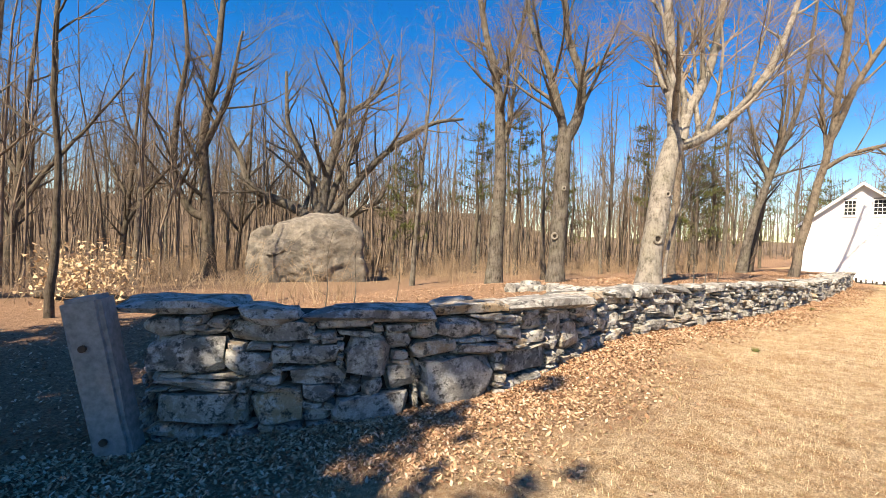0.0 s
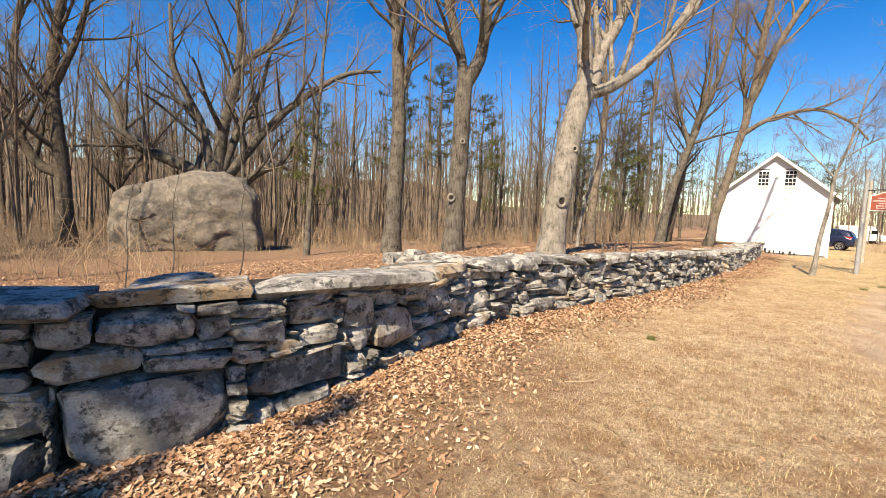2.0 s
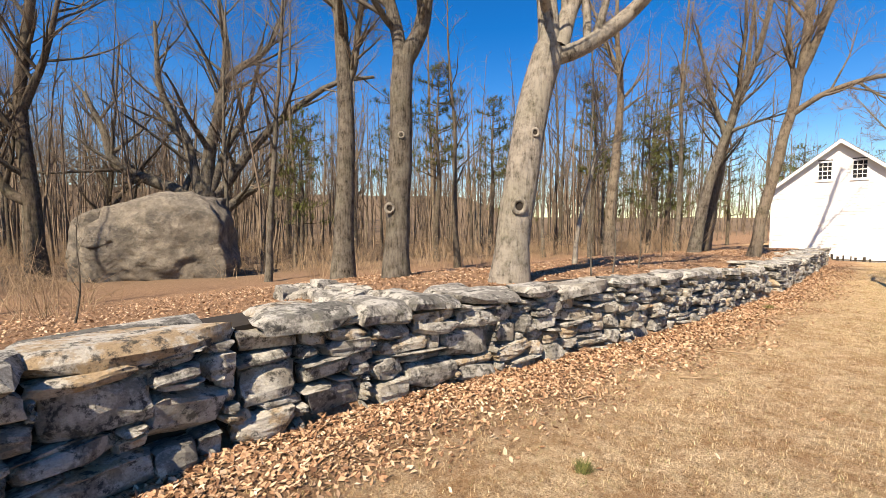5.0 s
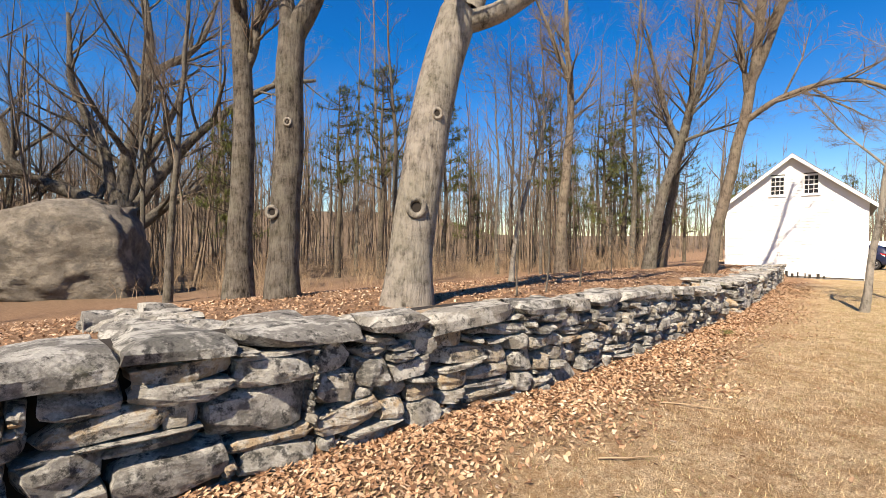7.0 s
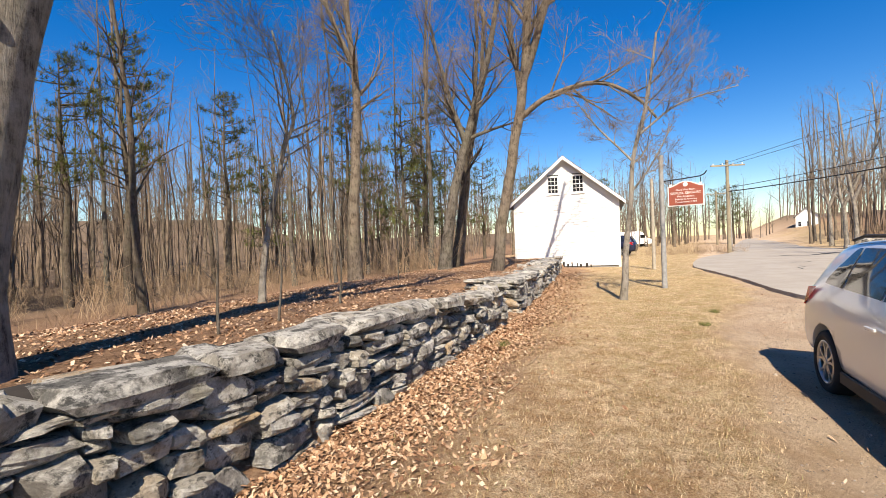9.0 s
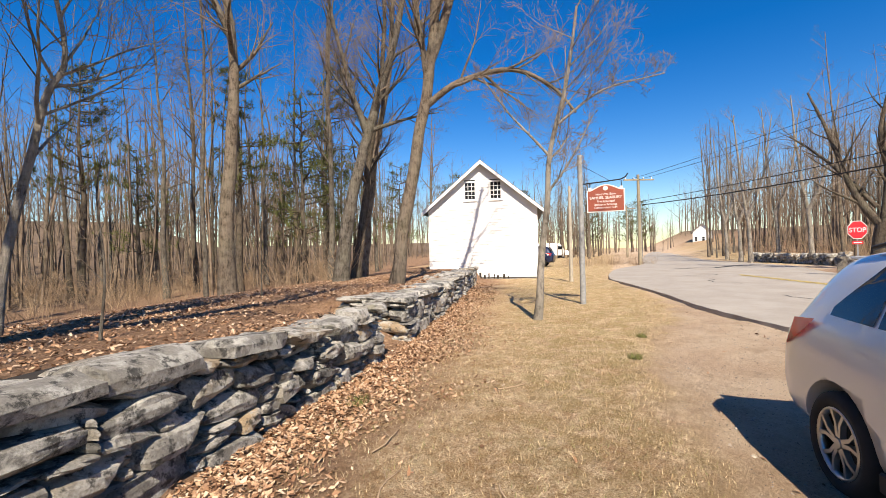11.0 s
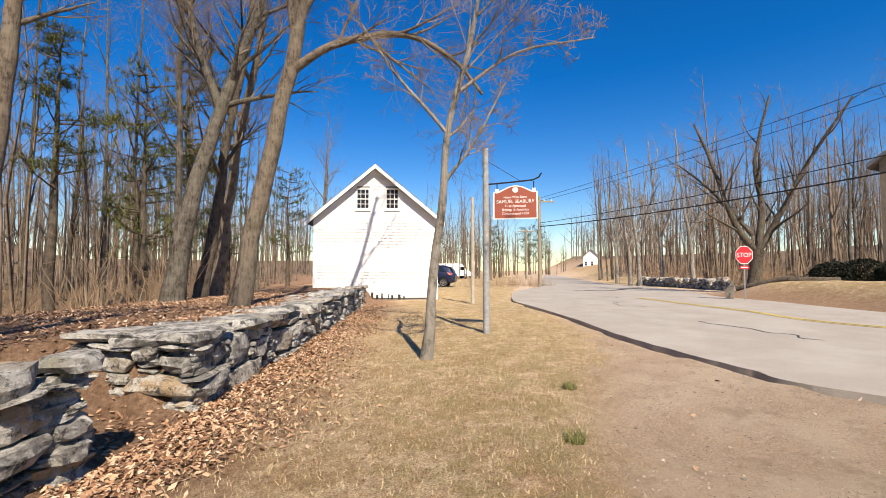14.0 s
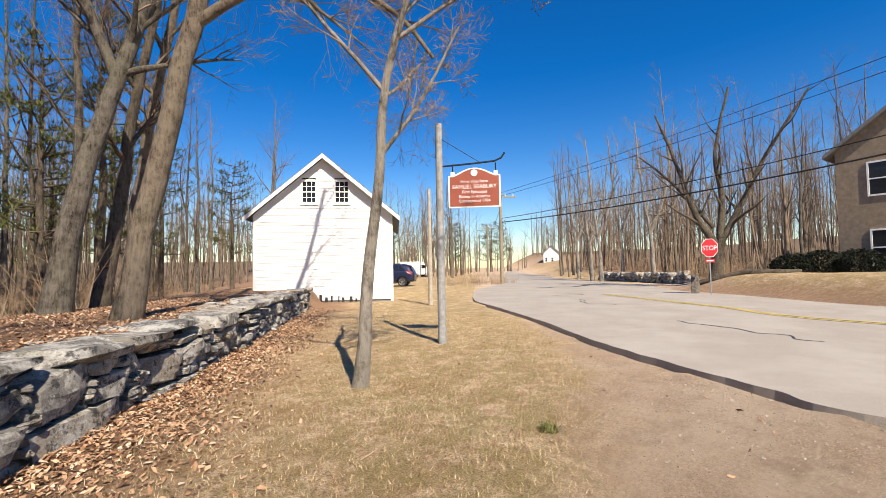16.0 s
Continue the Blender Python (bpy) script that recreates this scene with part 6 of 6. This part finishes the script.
def sample(key, x, y):
    """The ground grid's value at places."""
    g = GRID[key].reshape(len(GYA), len(GXA))
    i = np.clip(np.searchsorted(GXA, x) - 1, 0, len(GXA) - 2)
    j = np.clip(np.searchsorted(GYA, y) - 1, 0, len(GYA) - 2)
    u, v = (x - GXA[i]) / (GXA[i + 1] - GXA[i]), (y - GYA[j]) / (GYA[j + 1] - GYA[j])
    return (g[j, i] * (1 - u) + g[j, i + 1] * u) * (1 - v) + (g[j + 1, i] * (1 - u) + g[j + 1, i + 1] * u) * v


def smoothstep(a, b, v):
    t = np.clip((v - a) / (b - a), 0, 1)
    return t * t * (3 - 2 * t)


N = 300000
x, y = lrng.uniform(-9, 23, N), lrng.uniform(-1, 25, N)
extra = lrng.uniform(-5, 21, 90000)
ex_y = np.interp(extra, LINE_A[:, 0], LINE_A[:, 1]) - lrng.uniform(0.0, 1.0, 90000) ** 1.5 * 2.4
x, y = np.concatenate([x, extra]), np.concatenate([y, ex_y])
N = len(x)
d = sample("d", x, y)
wave = 0.35 * np.sin(x * 2.1 + 3 * np.sin(y * 0.9)) + 0.25 * np.sin(y * 3.3 + x)
behind = 0.62 * (1 - smoothstep(5, 13, d)) * smoothstep(-11, -5, x)
before = (1 - smoothstep(0.15, 2.3 - 0.9 * smoothstep(0.5, 4.5, x) + wave, -d)) * np.where(x > 13, 0.6, 1.0) + 0.008
keep = lrng.uniform(0, 1, N) < np.where(d > 0.45, behind, before)
x, y = x[keep], y[keep]
spots = np.stack([x, y, sample("z", x, y)], 1)[:210000]
leaves("fallen_leaves", spots, 0.025, LEAF, "curled brown and tan fallen leaves on the ground", "fallen leaves")

# leaves caught on top of the walls
x, y = lrng.uniform(3, 21, 60000), lrng.uniform(6, 21, 60000)
d = sample("d", x, y)
keep = (d > 0.45) & (d < 1.1)
spots = np.stack([x, y, sample("z", x, y) + 0.02], 1)[keep]
leaves("fallen_leaves", spots, 0.025, LEAF, "brown fallen leaves drifted against the capstones", "fallen leaves")

N = 520000
x, y = lrng.uniform(-2, 23, N), lrng.uniform(-2, 19, N)
d = sample("d", x, y)
keep = (d < -0.4) & (d > -9) & (sample("dirt", x, y) < 0.4)
blades = np.stack([x, y, sample("z", x, y)], 1)[keep][:190000]
n = len(blades)
a, h, w = lrng.uniform(0, 6.28, n), lrng.uniform(0.01, 0.048, n), lrng.uniform(0.0012, 0.0028, n)
lean = lrng.normal(0, 0.018, (n, 2))
bl = np.empty((n, 3, 3))
bl[:, 0] = blades + np.stack([np.cos(a) * w, np.sin(a) * w, 0 * a], 1)
bl[:, 1] = blades - np.stack([np.cos(a) * w, np.sin(a) * w, 0 * a], 1)
bl[:, 2] = blades + np.stack([lean[:, 0], lean[:, 1], h], 1)
tagged(mesh_ob("dry_grass", bl.reshape(-1, 3).tolist(), (np.arange(n)[:, None] * 3 + [0, 1, 2]).tolist(), BLADE), "short dry tan grass blades", "grass", kind="stuff")

# loose gravel on the shoulder
GRAVEL = leaf_material("gravel_stone", [(0.0, (0.16, 0.13, 0.10)), (0.5, (0.34, 0.275, 0.21)), (1.0, (0.46, 0.40, 0.32))])
N = 60000
x, y = lrng.uniform(6, 24, N), lrng.uniform(1, 16, N)
keep = (sample("dirt", x, y) > 0.55) & (np.array([edge_side(NEAR_EDGE, a, b) for a, b in zip(x[:N], y[:N])]) > 0.1)
p = np.stack([x, y, sample("z", x, y)], 1)[keep][:16000]
n = len(p)
r = lrng.uniform(0.003, 0.011, n) * np.where(lrng.uniform(0, 1, n) > 0.97, 2.2, 1.0)
corner = np.array([(1, 0, 0.1), (-0.3, 0.95, 0), (-0.9, -0.2, 0.15), (0.1, -0.9, 0.05), (0.05, 0.05, 0.75)])
v = p[:, None] + (corner + lrng.normal(0, 0.18, (n, 5, 3))) * r[:, None, None]
f = np.arange(n)[:, None, None] * 5 + np.array([(0, 1, 4), (1, 2, 4), (2, 3, 4), (3, 0, 4)])
tagged(fast_mesh("gravel", v.reshape(-1, 3), f.reshape(-1, 3), GRAVEL, None, False), "loose grey and tan gravel on the shoulder", "gravel", kind="stuff")

# green tufts and fallen sticks on the lawn
TUFT = leaf_material("green_grass_blade", [(0.0, (0.07, 0.085, 0.028)), (0.6, (0.15, 0.155, 0.05)), (1.0, (0.30, 0.28, 0.10))])
for tx, ty, tr in ((10.67, 10.69, 0.13), (4.6, 4.75, 0.06), (14.34, 9.86, 0.11), (15.9, 10.6, 0.09)):
    n = 260
    a, rr = lrng.uniform(0, 6.28, n), tr * np.sqrt(lrng.uniform(0, 1, n))
    c = np.stack([rr * np.cos(a), rr * np.sin(a), 0 * a], 1)
    w = np.stack([np.sin(a), -np.cos(a), 0 * a], 1) * 0.003
    tip = c + np.stack([lrng.normal(0, 0.03, n), lrng.normal(0, 0.03, n), lrng.uniform(0.03, 0.09, n)], 1)
    tuft = fast_mesh("grass_tuft", np.stack([c - w, c + w, tip], 1).reshape(-1, 3), np.arange(3 * n).reshape(-1, 3), TUFT, None, False)
    tuft.location = (tx, ty, land(tx, ty))
    tagged(tuft, "small green grass tuft in the dry lawn", "grass tuft", "green tufts")
stick_rng = random.Random(12)
for k, (tx, ty) in enumerate(((3.7, 4.1), (3.2, 3.4), (4.9, 5.9), (9.9, 9.0), (10.6, 8.7), (10.2, 9.6), (9.4, 8.9), (12.3, 10.0), (14.5, 11.4), (7.4, 7.5), (8.3, 7.9), (6.3, 6.5))):
    o = []
    p = Vector((0, 0, 0.012))
    d = stick_rng.uniform(0, 6.28)
    pts = [p]
    for _ in range(4):
        d += stick_rng.uniform(-0.35, 0.35)
        p = p + Vector((math.cos(d), math.sin(d), 0)) * stick_rng.uniform(0.06, 0.16)
        pts.append(p)
    add_tube(o, pts, [0.008, 0.008, 0.006, 0.005, 0.003], 5)
    add_tube(o, [pts[2], pts[2] + Vector((math.cos(d + 0.7), math.sin(d + 0.7), 0.1)) * 0.14], [0.005, 0.002], 4)
    stick = fast_mesh("fallen_stick", *skin(o), BRUSH)
    stick.location = (tx, ty, land(tx, ty))
    tagged(stick, "thin bare fallen stick on dry grass", "stick", "fallen sticks")
